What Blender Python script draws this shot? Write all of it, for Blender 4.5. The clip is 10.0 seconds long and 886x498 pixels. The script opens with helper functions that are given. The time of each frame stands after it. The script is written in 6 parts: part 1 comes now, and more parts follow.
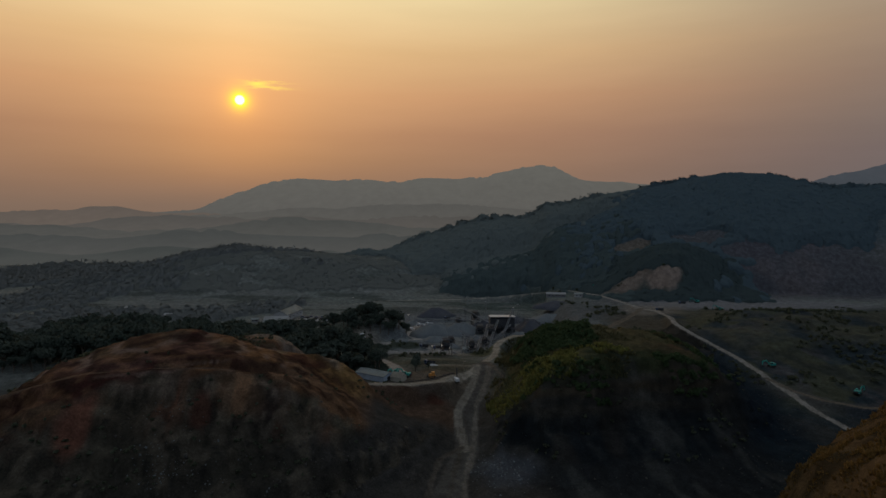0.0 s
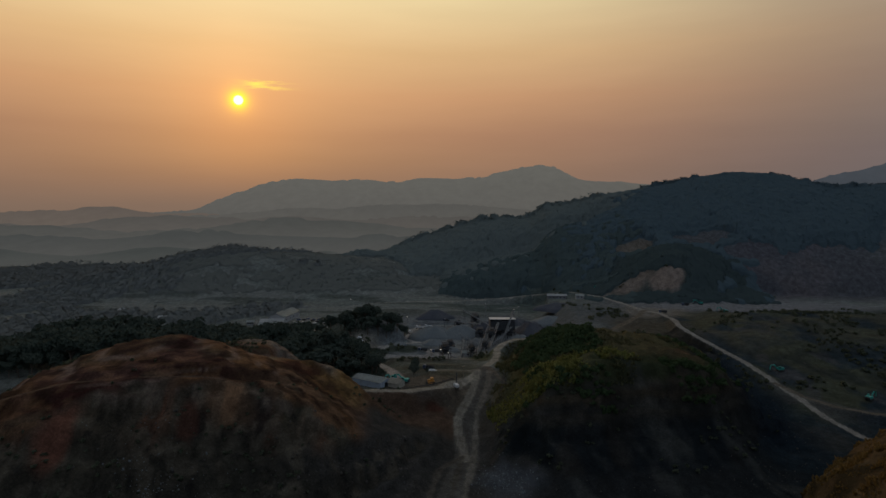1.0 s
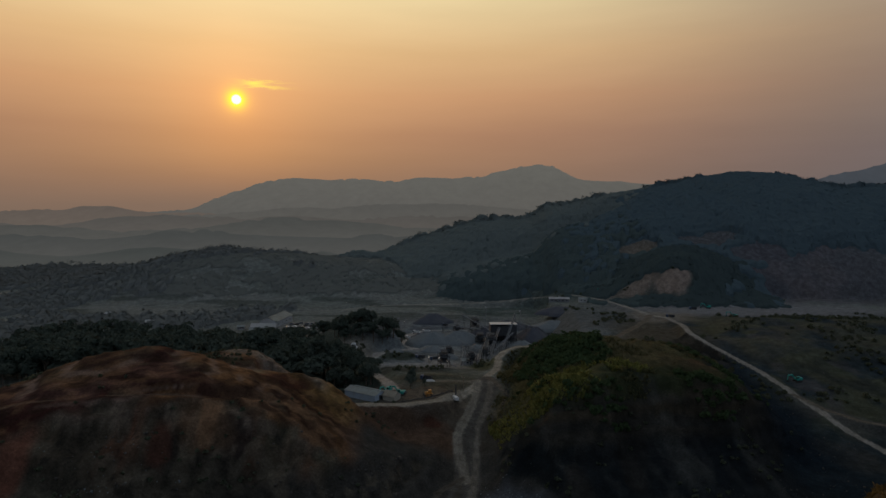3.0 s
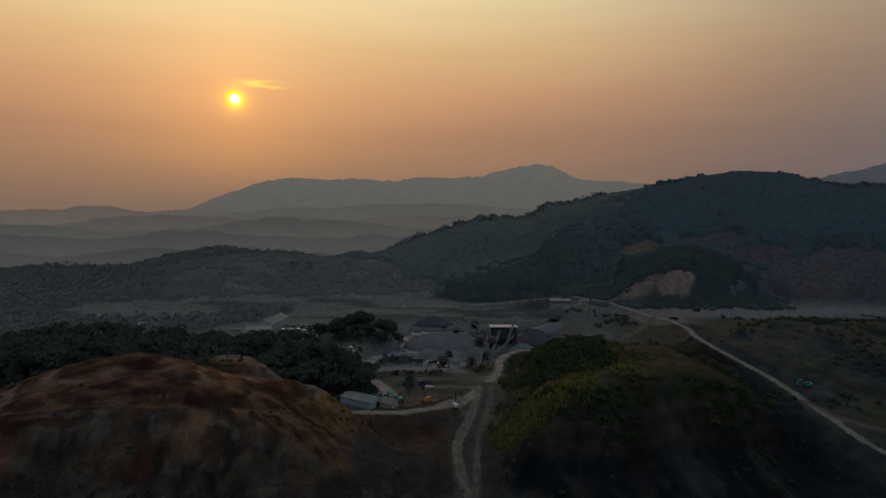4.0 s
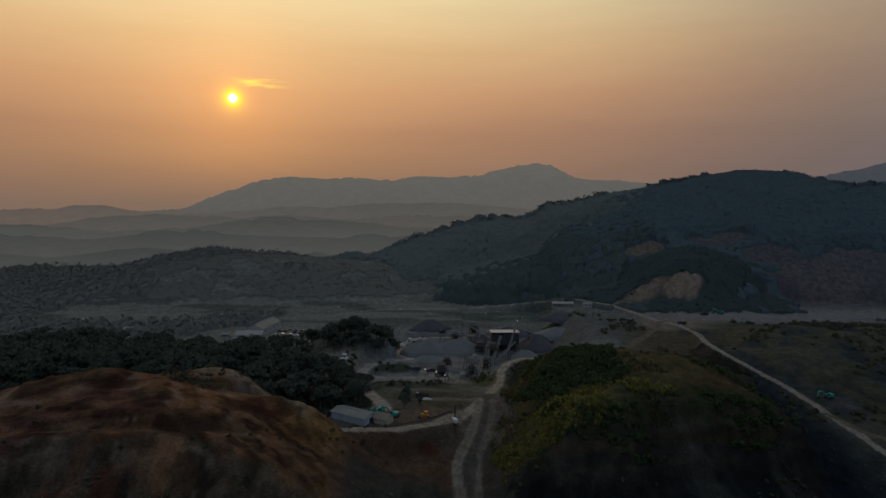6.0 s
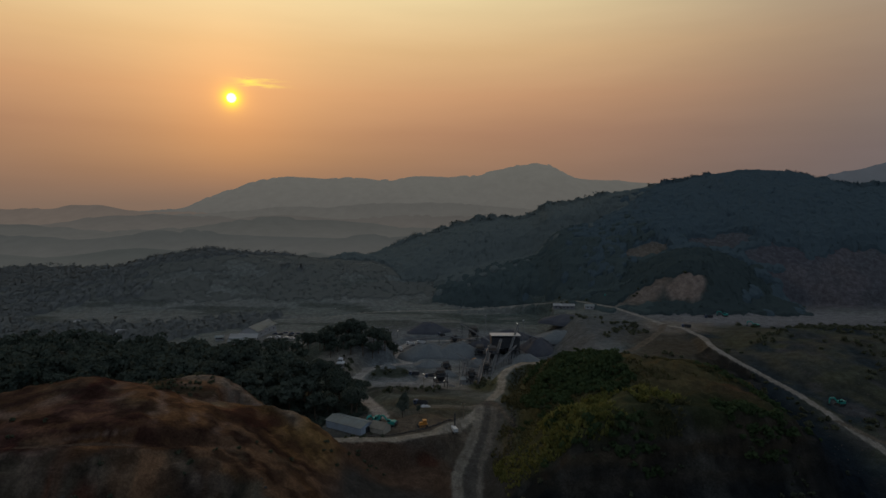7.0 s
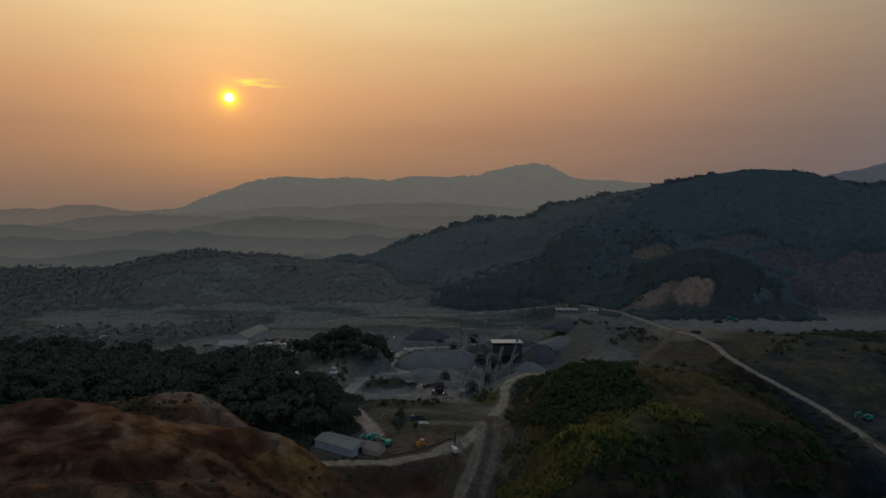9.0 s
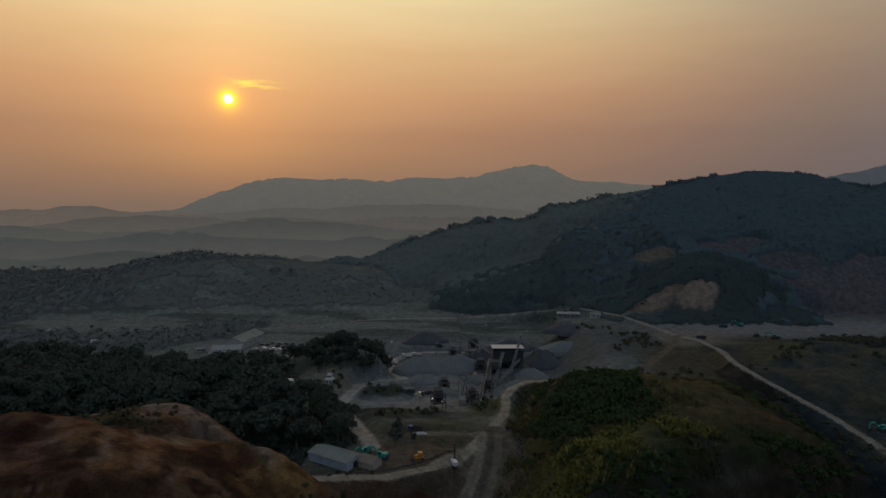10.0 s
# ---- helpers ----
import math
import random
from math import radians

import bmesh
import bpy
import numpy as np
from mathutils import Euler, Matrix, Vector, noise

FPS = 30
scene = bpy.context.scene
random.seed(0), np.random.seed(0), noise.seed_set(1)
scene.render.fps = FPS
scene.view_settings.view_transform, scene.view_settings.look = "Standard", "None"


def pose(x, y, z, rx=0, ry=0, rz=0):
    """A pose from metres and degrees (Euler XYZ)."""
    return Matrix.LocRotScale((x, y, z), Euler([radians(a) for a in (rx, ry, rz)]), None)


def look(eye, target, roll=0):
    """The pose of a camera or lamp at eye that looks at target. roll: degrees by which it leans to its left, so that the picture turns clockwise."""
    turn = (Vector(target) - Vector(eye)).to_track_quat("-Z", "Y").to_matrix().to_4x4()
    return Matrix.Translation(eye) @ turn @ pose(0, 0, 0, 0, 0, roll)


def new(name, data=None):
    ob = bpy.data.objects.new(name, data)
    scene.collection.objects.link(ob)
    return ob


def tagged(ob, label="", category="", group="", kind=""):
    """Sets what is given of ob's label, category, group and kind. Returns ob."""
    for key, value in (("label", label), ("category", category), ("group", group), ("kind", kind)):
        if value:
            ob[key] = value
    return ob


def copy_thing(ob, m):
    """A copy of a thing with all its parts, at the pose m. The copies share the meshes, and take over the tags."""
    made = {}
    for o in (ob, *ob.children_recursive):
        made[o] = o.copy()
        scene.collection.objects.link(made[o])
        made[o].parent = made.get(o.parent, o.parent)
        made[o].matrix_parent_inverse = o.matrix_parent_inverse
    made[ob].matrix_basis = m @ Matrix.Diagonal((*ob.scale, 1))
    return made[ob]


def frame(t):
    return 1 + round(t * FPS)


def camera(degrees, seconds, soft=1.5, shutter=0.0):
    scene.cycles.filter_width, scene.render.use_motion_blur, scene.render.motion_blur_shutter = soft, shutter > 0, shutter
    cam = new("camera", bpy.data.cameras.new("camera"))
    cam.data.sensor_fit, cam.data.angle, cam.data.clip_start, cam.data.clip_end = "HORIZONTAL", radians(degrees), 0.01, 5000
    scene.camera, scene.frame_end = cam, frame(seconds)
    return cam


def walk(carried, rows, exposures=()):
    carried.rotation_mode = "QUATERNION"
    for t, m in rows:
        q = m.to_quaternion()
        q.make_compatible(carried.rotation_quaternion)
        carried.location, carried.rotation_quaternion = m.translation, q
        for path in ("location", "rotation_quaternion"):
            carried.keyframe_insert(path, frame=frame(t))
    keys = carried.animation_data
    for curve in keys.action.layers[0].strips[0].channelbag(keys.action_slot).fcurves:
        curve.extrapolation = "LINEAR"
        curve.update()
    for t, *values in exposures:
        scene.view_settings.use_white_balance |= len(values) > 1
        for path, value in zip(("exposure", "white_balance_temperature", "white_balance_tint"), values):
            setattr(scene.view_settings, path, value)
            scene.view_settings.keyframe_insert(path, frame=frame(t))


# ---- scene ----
cam = camera(74.0, 10.0)
walk(cam, [
    (0, pose(0.00, 0.00, 108.00, 85.80, 0.00, 0.00)),
    (0.5, pose(-0.04, 5.02, 108.11, 85.80, 0.02, -0.07)),
    (1, pose(-0.09, 10.04, 108.21, 85.80, 0.05, -0.11)),
    (1.5, pose(-0.13, 15.06, 108.32, 85.81, 0.04, -0.16)),
    (2, pose(-0.18, 20.09, 108.43, 85.79, 0.00, -0.21)),
    (2.5, pose(-0.22, 25.11, 108.53, 85.77, -0.00, -0.24)),
    (4, pose(-0.36, 40.17, 108.85, 85.74, -0.00, -0.39)),
    (4.5, pose(-0.40, 45.19, 108.96, 85.71, -0.00, -0.43)),
    (5, pose(-0.45, 50.21, 109.06, 85.70, -0.01, -0.47)),
    (5.5, pose(-0.49, 55.23, 109.17, 85.68, -0.01, -0.53)),
    (7, pose(-0.63, 70.30, 109.49, 85.66, -0.03, -0.71)),
    (7.5, pose(-0.67, 75.32, 109.60, 85.67, -0.06, -0.75)),
    (8, pose(-0.72, 80.34, 109.70, 85.66, -0.04, -0.82)),
    (8.5, pose(-0.76, 85.36, 109.81, 85.66, -0.04, -0.87)),
    (9, pose(-0.80, 90.38, 109.92, 85.66, -0.05, -0.90)),
    (9.5, pose(-0.85, 95.40, 110.02, 85.66, -0.06, -0.95)),
    (10, pose(-0.89, 100.43, 110.13, 85.80, -0.13, -1.01)),])

# ---- sky, sun ----
SUN_AZ, SUN_EL = radians(-18.8), radians(9.5)      # clockwise from +y, above the horizon
SUN = Vector((math.sin(SUN_AZ) * math.cos(SUN_EL), math.cos(SUN_AZ) * math.cos(SUN_EL), math.sin(SUN_EL)))

world = bpy.data.worlds.new("hazy_sunset")
scene.world = world
world.use_nodes = True


class Nodes:
    """Short hand for a node tree."""

    def __init__(self, tree):
        self.t = tree
        tree.nodes.clear()

    def add(self, kind):
        return self.t.nodes.new(kind)

    def put(self, a, b):
        self.t.links.new(a, b)

    def value(self, sock, v):
        if isinstance(v, bpy.types.NodeSocket):
            self.put(v, sock)
        else:
            sock.default_value = v

    def math(self, op, a, b=0.0, c=0.0, clamp=False):
        n = self.add("ShaderNodeMath")
        n.operation, n.use_clamp = op, clamp
        for s, v in zip(n.inputs, (a, b, c)):
            self.value(s, v)
        return n.outputs[0]

    def mix(self, f, a, b, blend="MIX"):
        n = self.add("ShaderNodeMix")
        n.data_type, n.blend_type = "RGBA", blend
        for s, v in ((n.inputs[0], f), (n.inputs[6], a), (n.inputs[7], b)):
            self.value(s, v)
        return n.outputs[2]

    def ramp(self, f, stops, interp="LINEAR"):
        n = self.add("ShaderNodeValToRGB")
        n.color_ramp.interpolation = interp
        e = n.color_ramp.elements
        while len(e) < len(stops):
            e.new(0.5)
        for el, (p, c) in zip(e, stops):
            el.position = p
            el.color = (*c, 1) if not isinstance(c, (int, float)) else (c, c, c, 1)
        self.value(n.inputs[0], f)
        return n.outputs[0]

    def noise(self, vec, scale, detail=4, rough=0.55):
        n = self.add("ShaderNodeTexNoise")
        n.inputs["Scale"].default_value, n.inputs["Detail"].default_value = scale, detail
        n.inputs["Roughness"].default_value = rough
        if vec is not None:
            self.put(vec, n.inputs["Vector"])
        return n.outputs[0]


def srgb(r, g, b):
    return tuple((c / 12.92 if c <= 0.04045 else ((c + 0.055) / 1.055) ** 2.4) for c in (r / 255, g / 255, b / 255))


def dotted(n, vec, v):
    d = n.add("ShaderNodeVectorMath")
    d.operation = "DOT_PRODUCT"
    n.put(vec, d.inputs[0])
    d.inputs[1].default_value = v
    return d.outputs["Value"]


def build_sky():
    n = Nodes(world.node_tree)
    way = n.add("ShaderNodeTexCoord").outputs["Generated"]
    el = dotted(n, way, (0, 0, 1))
    to_sun = dotted(n, way, SUN)
    flat = Vector((SUN.x, SUN.y, 0)).normalized()
    side = n.math("SUBTRACT", 1.0, to_sun)
    # haze by height above the horizon: on the sun's side, and far from it
    f = n.math("MULTIPLY_ADD", el, 0.9, 0.1, clamp=True)
    warm = n.ramp(f, [(0.0, srgb(104, 92, 84)), (0.10, srgb(130, 108, 93)), (0.17, srgb(154, 119, 96)), (0.205, srgb(165, 124, 99)),
                      (0.26, srgb(196, 148, 111)), (0.32, srgb(216, 177, 130)), (0.39, srgb(233, 210, 161)),
                      (0.55, srgb(196, 190, 172)), (1.0, srgb(150, 160, 170))])
    cool = n.ramp(f, [(0.0, srgb(97, 92, 92)), (0.10, srgb(109, 99, 97)), (0.17, srgb(119, 104, 100)), (0.205, srgb(126, 109, 101)),
                      (0.26, srgb(142, 119, 104)), (0.32, srgb(160, 136, 114)), (0.39, srgb(168, 154, 133)),
                      (0.55, srgb(158, 159, 158)), (1.0, srgb(158, 167, 178))])
    back = n.ramp(f, [(0.0, srgb(92, 104, 120)), (0.2, srgb(112, 126, 146)), (0.5, srgb(140, 154, 174)), (1.0, srgb(150, 160, 174))])
    c = n.mix(n.ramp(side, [(0.02, 0.0), (0.45, 1.0)], "EASE"), warm, cool)
    c = n.mix(n.ramp(side, [(0.35, 0.0), (1.1, 1.0)], "EASE"), c, back)
    # faint streaks in the haze
    stretch = n.add("ShaderNodeMapping")
    stretch.inputs["Scale"].default_value = (2.0, 2.0, 14.0)
    n.put(way, stretch.inputs["Vector"])
    veil = n.math("MULTIPLY_ADD", n.noise(stretch.outputs[0], 2.2, 5), 0.14, 0.93)
    c = n.mix(1.0, c, veil, "MULTIPLY")
    # the sun: wide glow, yellow rim, white core
    ahead = n.math("MAXIMUM", to_sun, 0.0)
    wide = n.math("POWER", ahead, 260.0)
    inner = n.math("POWER", ahead, 3000.0)
    rim = n.math("MULTIPLY", n.math("POWER", ahead, 13000.0), 1.5, clamp=True)
    disc = n.ramp(n.math("MULTIPLY", side, 1000.0), [(0.004, 1.0), (0.036, 0.0)], "EASE")
    c = n.mix(1.0, c, n.mix(wide, (0, 0, 0, 1), (0.12, 0.030, 0.0, 1)), "ADD")
    c = n.mix(1.0, c, n.mix(inner, (0, 0, 0, 1), (0.28, 0.13, 0.0, 1)), "ADD")
    c = n.mix(rim, c, (1.1, 0.95, 0.04, 1))
    c = n.mix(1.0, c, n.mix(disc, (0, 0, 0, 1), (2.0, 2.0, 1.6, 1)), "ADD")
    # thin lit cloud over the sun: a bright head and a fading tail
    right = flat.cross(Vector((0, 0, 1)))
    wob = n.math("MULTIPLY", n.math("SUBTRACT", n.noise(stretch.outputs[0], 26.0, 3), 0.5), 0.012)
    front = n.math("GREATER_THAN", to_sun, 0.9)
    for u0, w, v0, h, glow in ((0.027, 0.016, 0.0255, 0.0034, 0.85), (0.052, 0.026, 0.0205, 0.0018, 0.40), (0.040, 0.030, 0.0290, 0.0016, 0.40), (0.030, 0.022, 0.0215, 0.0013, 0.45)):
        u = n.math("DIVIDE", n.math("SUBTRACT", dotted(n, way, right), u0), w)
        v = n.math("DIVIDE", n.math("SUBTRACT", n.math("ADD", el, wob), SUN.z + v0), h)
        r2 = n.math("ADD", n.math("MULTIPLY", u, u), n.math("MULTIPLY", v, v))
        streak = n.math("MULTIPLY", n.math("POWER", 2.718, n.math("MULTIPLY", r2, -1.0)), glow)
        c = n.mix(n.math("MULTIPLY", streak, front), c, (1.0, 0.82, 0.12, 1))
    low = n.add("ShaderNodeBackground")
    n.put(c, low.inputs[0])
    low.inputs[1].default_value = 0.97
    sky = n.add("ShaderNodeTexSky")
    sky.sky_type, sky.sun_disc = "NISHITA", False
    sky.sun_elevation, sky.sun_rotation = SUN_EL, SUN_AZ
    sky.air_density, sky.dust_density = 2.0, 6.0
    clear = n.add("ShaderNodeBackground")
    n.put(sky.outputs[0], clear.inputs[0])
    clear.inputs[1].default_value = 0.004
    both = n.add("ShaderNodeAddShader")
    n.put(low.outputs[0], both.inputs[0])
    n.put(clear.outputs[0], both.inputs[1])
    n.put(both.outputs[0], n.add("ShaderNodeOutputWorld").inputs[0])


build_sky()

lamp = bpy.data.lights.new("sun", "SUN")
lamp.energy, lamp.angle, lamp.color = 0.5, radians(10.0), (1.0, 0.62, 0.36)
sun = new("sun", lamp)
sun.matrix_world = look(SUN * 1000, (0, 0, 0))


# ---- materials ----
def material(name):
    m = bpy.data.materials.new(name)
    m.use_nodes = True
    return m, Nodes(m.node_tree)


def finish(n, colour, rough=0.85, metal=0.0, bump=None, bump_dist=0.1, bump_strength=0.6, spec=0.3, sheen=0.0):
    b = n.add("ShaderNodeBsdfPrincipled")
    n.value(b.inputs["Base Color"], colour)
    n.value(b.inputs["Roughness"], rough)
    b.inputs["Metallic"].default_value = metal
    b.inputs["Specular IOR Level"].default_value = spec
    b.inputs["Sheen Weight"].default_value = sheen
    if bump is not None:
        k = n.add("ShaderNodeBump")
        k.inputs["Distance"].default_value, k.inputs["Strength"].default_value = bump_dist, bump_strength
        n.put(bump, k.inputs["Height"])
        n.put(k.outputs[0], b.inputs["Normal"])
    n.put(b.outputs[0], n.add("ShaderNodeOutputMaterial").inputs[0])


def where(n):
    return n.add("ShaderNodeNewGeometry").outputs["Position"]


def plain(name, c, rough=0.6, metal=0.0, scale=1.5, spread=0.35, dirt=(0.16, 0.13, 0.10), dirty=0.35, spec=0.3, bump_dist=0.02):
    """Paint, metal, stone and the like: a colour with wear at two scales and dust."""
    m, n = material(name)
    p = n.add("ShaderNodeTexCoord").outputs["Object"]
    fine = n.noise(p, scale * 6, 6, 0.6)
    broad = n.noise(p, scale, 3)
    v = n.math("MULTIPLY_ADD", fine, spread, 1.0 - spread / 2)
    col = n.mix(1.0, (*c, 1), v, "MULTIPLY")
    col = n.mix(n.math("MULTIPLY", n.ramp(broad, [(0.42, 0.0), (0.72, 1.0)]), dirty), col, (*dirt, 1))
    finish(n, col, rough, metal, fine, bump_dist, 0.4, spec)
    return m


def ground_material():
    m, n = material("ground")
    p = where(n)
    a = n.add("ShaderNodeAttribute")
    a.attribute_name = "soil"
    a = a.outputs["Color"]
    broad = n.noise(p, 0.035, 6, 0.6)
    mid = n.noise(p, 0.22, 6, 0.65)
    fine = n.noise(p, 1.3, 7, 0.7)
    grit = n.noise(p, 4.0, 3, 0.7)
    v = n.math("MULTIPLY", n.ramp(mid, [(0.30, 0.66), (0.52, 1.0), (0.72, 1.4)]), n.ramp(fine, [(0.28, 0.62), (0.5, 1.0), (0.72, 1.5)]))
    v = n.math("MULTIPLY", v, n.math("MULTIPLY_ADD", grit, 0.7, 0.65))
    col = n.mix(1.0, a, v, "MULTIPLY")
    col = n.mix(n.ramp(broad, [(0.5, 0.0), (0.75, 0.35)]), col, n.mix(1.0, col, (0.72, 0.62, 0.5, 1), "MULTIPLY"))
    h = n.math("ADD", n.math("MULTIPLY", mid, 1.4), fine)
    finish(n, col, 1.0, 0.0, h, 0.9, 0.8, 0.015)
    return m


def foliage(name, a, b, light=0.25, even=0.0, vary=0.55):
    """Leaves: two greens, by tree and by leaf clump, some light shining through; even: how far small leaves shade as one canopy."""
    m, n = material(name)
    info = n.add("ShaderNodeObjectInfo").outputs["Random"]
    isle = n.add("ShaderNodeNewGeometry").outputs["Random Per Island"]
    wide = n.noise(where(n), 0.02, 3)
    f = n.math("ADD", n.math("MULTIPLY", isle, vary), n.math("MULTIPLY", n.math("ADD", info, wide), 0.3), clamp=True)
    col = n.mix(f, (*a, 1), (*b, 1))
    d = n.add("ShaderNodeBsdfDiffuse")
    t = n.add("ShaderNodeBsdfTranslucent")
    n.put(col, d.inputs[0])
    n.put(col, t.inputs[0])
    if even:
        lean = n.add("ShaderNodeVectorMath")
        lean.operation = "MULTIPLY_ADD"
        n.put(n.add("ShaderNodeNewGeometry").outputs["Normal"], lean.inputs[0])
        lean.inputs[1].default_value = (1 - even,) * 3
        lean.inputs[2].default_value = (0, 0, even)
        unit = n.add("ShaderNodeVectorMath")
        unit.operation = "NORMALIZE"
        n.put(lean.outputs[0], unit.inputs[0])
        n.put(unit.outputs[0], d.inputs["Normal"])
        n.put(unit.outputs[0], t.inputs["Normal"])
    x = n.add("ShaderNodeMixShader")
    x.inputs[0].default_value = light
    n.put(d.outputs[0], x.inputs[1])
    n.put(t.outputs[0], x.inputs[2])
    n.put(x.outputs[0], n.add("ShaderNodeOutputMaterial").inputs[0])
    return m


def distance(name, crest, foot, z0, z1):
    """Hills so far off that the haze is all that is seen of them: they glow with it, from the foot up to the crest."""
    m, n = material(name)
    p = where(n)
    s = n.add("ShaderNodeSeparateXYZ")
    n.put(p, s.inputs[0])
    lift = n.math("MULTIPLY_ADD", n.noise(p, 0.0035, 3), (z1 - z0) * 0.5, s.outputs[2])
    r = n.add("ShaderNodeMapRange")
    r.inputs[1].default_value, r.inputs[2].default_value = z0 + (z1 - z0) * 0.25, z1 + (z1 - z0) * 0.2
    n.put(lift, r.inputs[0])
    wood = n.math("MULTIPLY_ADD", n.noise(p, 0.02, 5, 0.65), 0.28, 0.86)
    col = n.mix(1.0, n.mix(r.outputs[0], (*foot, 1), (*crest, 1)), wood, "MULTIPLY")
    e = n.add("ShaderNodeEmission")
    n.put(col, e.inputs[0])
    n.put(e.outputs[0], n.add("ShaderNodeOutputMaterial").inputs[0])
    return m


GROUND = ground_material()
# woods by distance: the farther leaves carry haze in their base colour
LEAF_DARK = foliage("hazed_hill_leaves", (0.056, 0.080, 0.092), (0.070, 0.096, 0.106), 0.15, 0.75, 0.2)
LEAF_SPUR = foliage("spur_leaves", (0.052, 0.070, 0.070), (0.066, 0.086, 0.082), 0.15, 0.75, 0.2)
LEAF_HAZED = foliage("hazed_ridge_leaves", (0.094, 0.112, 0.108), (0.110, 0.126, 0.118), 0.15, 0.8, 0.2)
OLIVE_GRASS = foliage("olive_grass", (0.056, 0.060, 0.030), (0.125, 0.112, 0.058), 0.35)
KNOLL_LEAF = foliage("knoll_leaves", (0.034, 0.050, 0.052), (0.050, 0.064, 0.062), 0.15, 0.75, 0.25)
LEAF_NEAR = foliage("tree_leaves", (0.027, 0.042, 0.034), (0.108, 0.124, 0.097), 0.40, 0.5, 0.35)
HILL_LEAF = foliage("bush_leaves", (0.026, 0.046, 0.022), (0.060, 0.082, 0.036), 0.35, 0.3, 0.45)
WEED = foliage("quarry_weeds", (0.044, 0.056, 0.038), (0.088, 0.094, 0.060), 0.4)
# mid-hill scrub and plain leaves, paled by mist put into the colour
HAZED_SCRUB = foliage("scrub", (0.104, 0.110, 0.100), (0.124, 0.128, 0.114), 0.15, 0.8, 0.2)
MISTY_LEAF = foliage("misted_plain_leaves", (0.128, 0.134, 0.126), (0.152, 0.156, 0.144), 0.15, 0.75, 0.25)
# tall grass with sunlight put into its brighter yellow-green
SUNLIT_GRASS = foliage("sunlit_grass", (0.046, 0.072, 0.020), (0.205, 0.190, 0.062), 0.35)
DRY_GRASS = foliage("dry_grass", (0.070, 0.046, 0.018), (0.240, 0.150, 0.050), 0.35)
BARK = plain("bark", (0.09, 0.07, 0.05), 0.9, scale=3)
TIN = plain("tin_roof", (0.27, 0.30, 0.29), 0.5, 0.25, 0.25, 0.3, (0.16, 0.12, 0.09), 0.35, 0.4)
WHITE_ROOF = plain("white_roof", (0.40, 0.40, 0.39), 0.5, 0.0, 0.2, 0.25, (0.4, 0.36, 0.3), 0.35)
WALL = plain("rendered_wall", (0.30, 0.30, 0.29), 0.85, 0.0, 0.4, 0.3)
BLUE_WALL = plain("pale_blue_wall", (0.27, 0.32, 0.37), 0.8, 0.0, 0.4, 0.3)
DARK_STEEL = plain("dark_steel", (0.040, 0.042, 0.045), 0.85, 0.0, 0.5, 0.4, (0.080, 0.080, 0.078), 0.45, 0.12)
GREY_STEEL = plain("dusty_steel", (0.17, 0.17, 0.175), 0.6, 0.3, 0.5, 0.4, (0.2, 0.19, 0.175), 0.5)
RUBBER = plain("rubber", (0.025, 0.025, 0.025), 0.9)
TEAL = plain("teal_paint", (0.012, 0.24, 0.20), 0.45, 0.0, 0.8, 0.3, dirty=0.25)
ORANGE = plain("orange_paint", (0.42, 0.17, 0.025), 0.45, 0.0, 0.8, 0.3, dirty=0.25)
WHITE = plain("white_paint", (0.50, 0.50, 0.49), 0.4, 0.0, 0.8, 0.2, dirty=0.25)
RED = plain("faded_red_paint", (0.052, 0.022, 0.020), 0.45, 0.0, 0.8, 0.3)
BLUE = plain("blue_paint", (0.035, 0.06, 0.11), 0.45, 0.0, 0.8, 0.3)
GLASS = plain("dark_glass", (0.02, 0.025, 0.03), 0.12, 0.0, 0.5, 0.1, dirty=0.1, spec=0.6)
WOOD = plain("weathered_wood", (0.17, 0.13, 0.09), 0.85, 0.0, 2.0)
TAN = plain("tan_canvas", (0.33, 0.30, 0.24), 0.9, 0.0, 0.6)
GRAVEL = plain("crushed_stone", (0.105, 0.115, 0.118), 0.95, 0.0, 0.12, 0.7, (0.14, 0.145, 0.14), 0.5, 0.1, 0.3)
DARK_GRAVEL = plain("dark_crushed_stone", (0.05, 0.053, 0.062), 0.95, 0.0, 0.12, 0.7, (0.08, 0.08, 0.08), 0.5, 0.1, 0.3)
ROCK = plain("quarry_rock", (0.048, 0.043, 0.037), 0.9, 0.0, 0.6, 0.6, (0.075, 0.060, 0.046), 0.4, 0.2, 0.1)


# ---- mesh helpers ----
def tidy(bm, name):
    me = bpy.data.meshes.new(name)
    bm.to_mesh(me)
    bm.free()
    return me


def part(name, bm, mat, parent, label="", m=None):
    """Links a bmesh as one mesh object under a thing or a part."""
    ob = new(name, tidy(bm, name))
    ob.data.materials.append(mat)
    ob.parent = parent
    if m is not None:
        ob.matrix_basis = m
    if label:
        tagged(ob, label)
    return ob


def thing(name, label, category, group="", m=None):
    ob = new(name)
    ob.empty_display_size = 0.5
    if m is not None:
        ob.matrix_basis = m
    return tagged(ob, label, category, group)


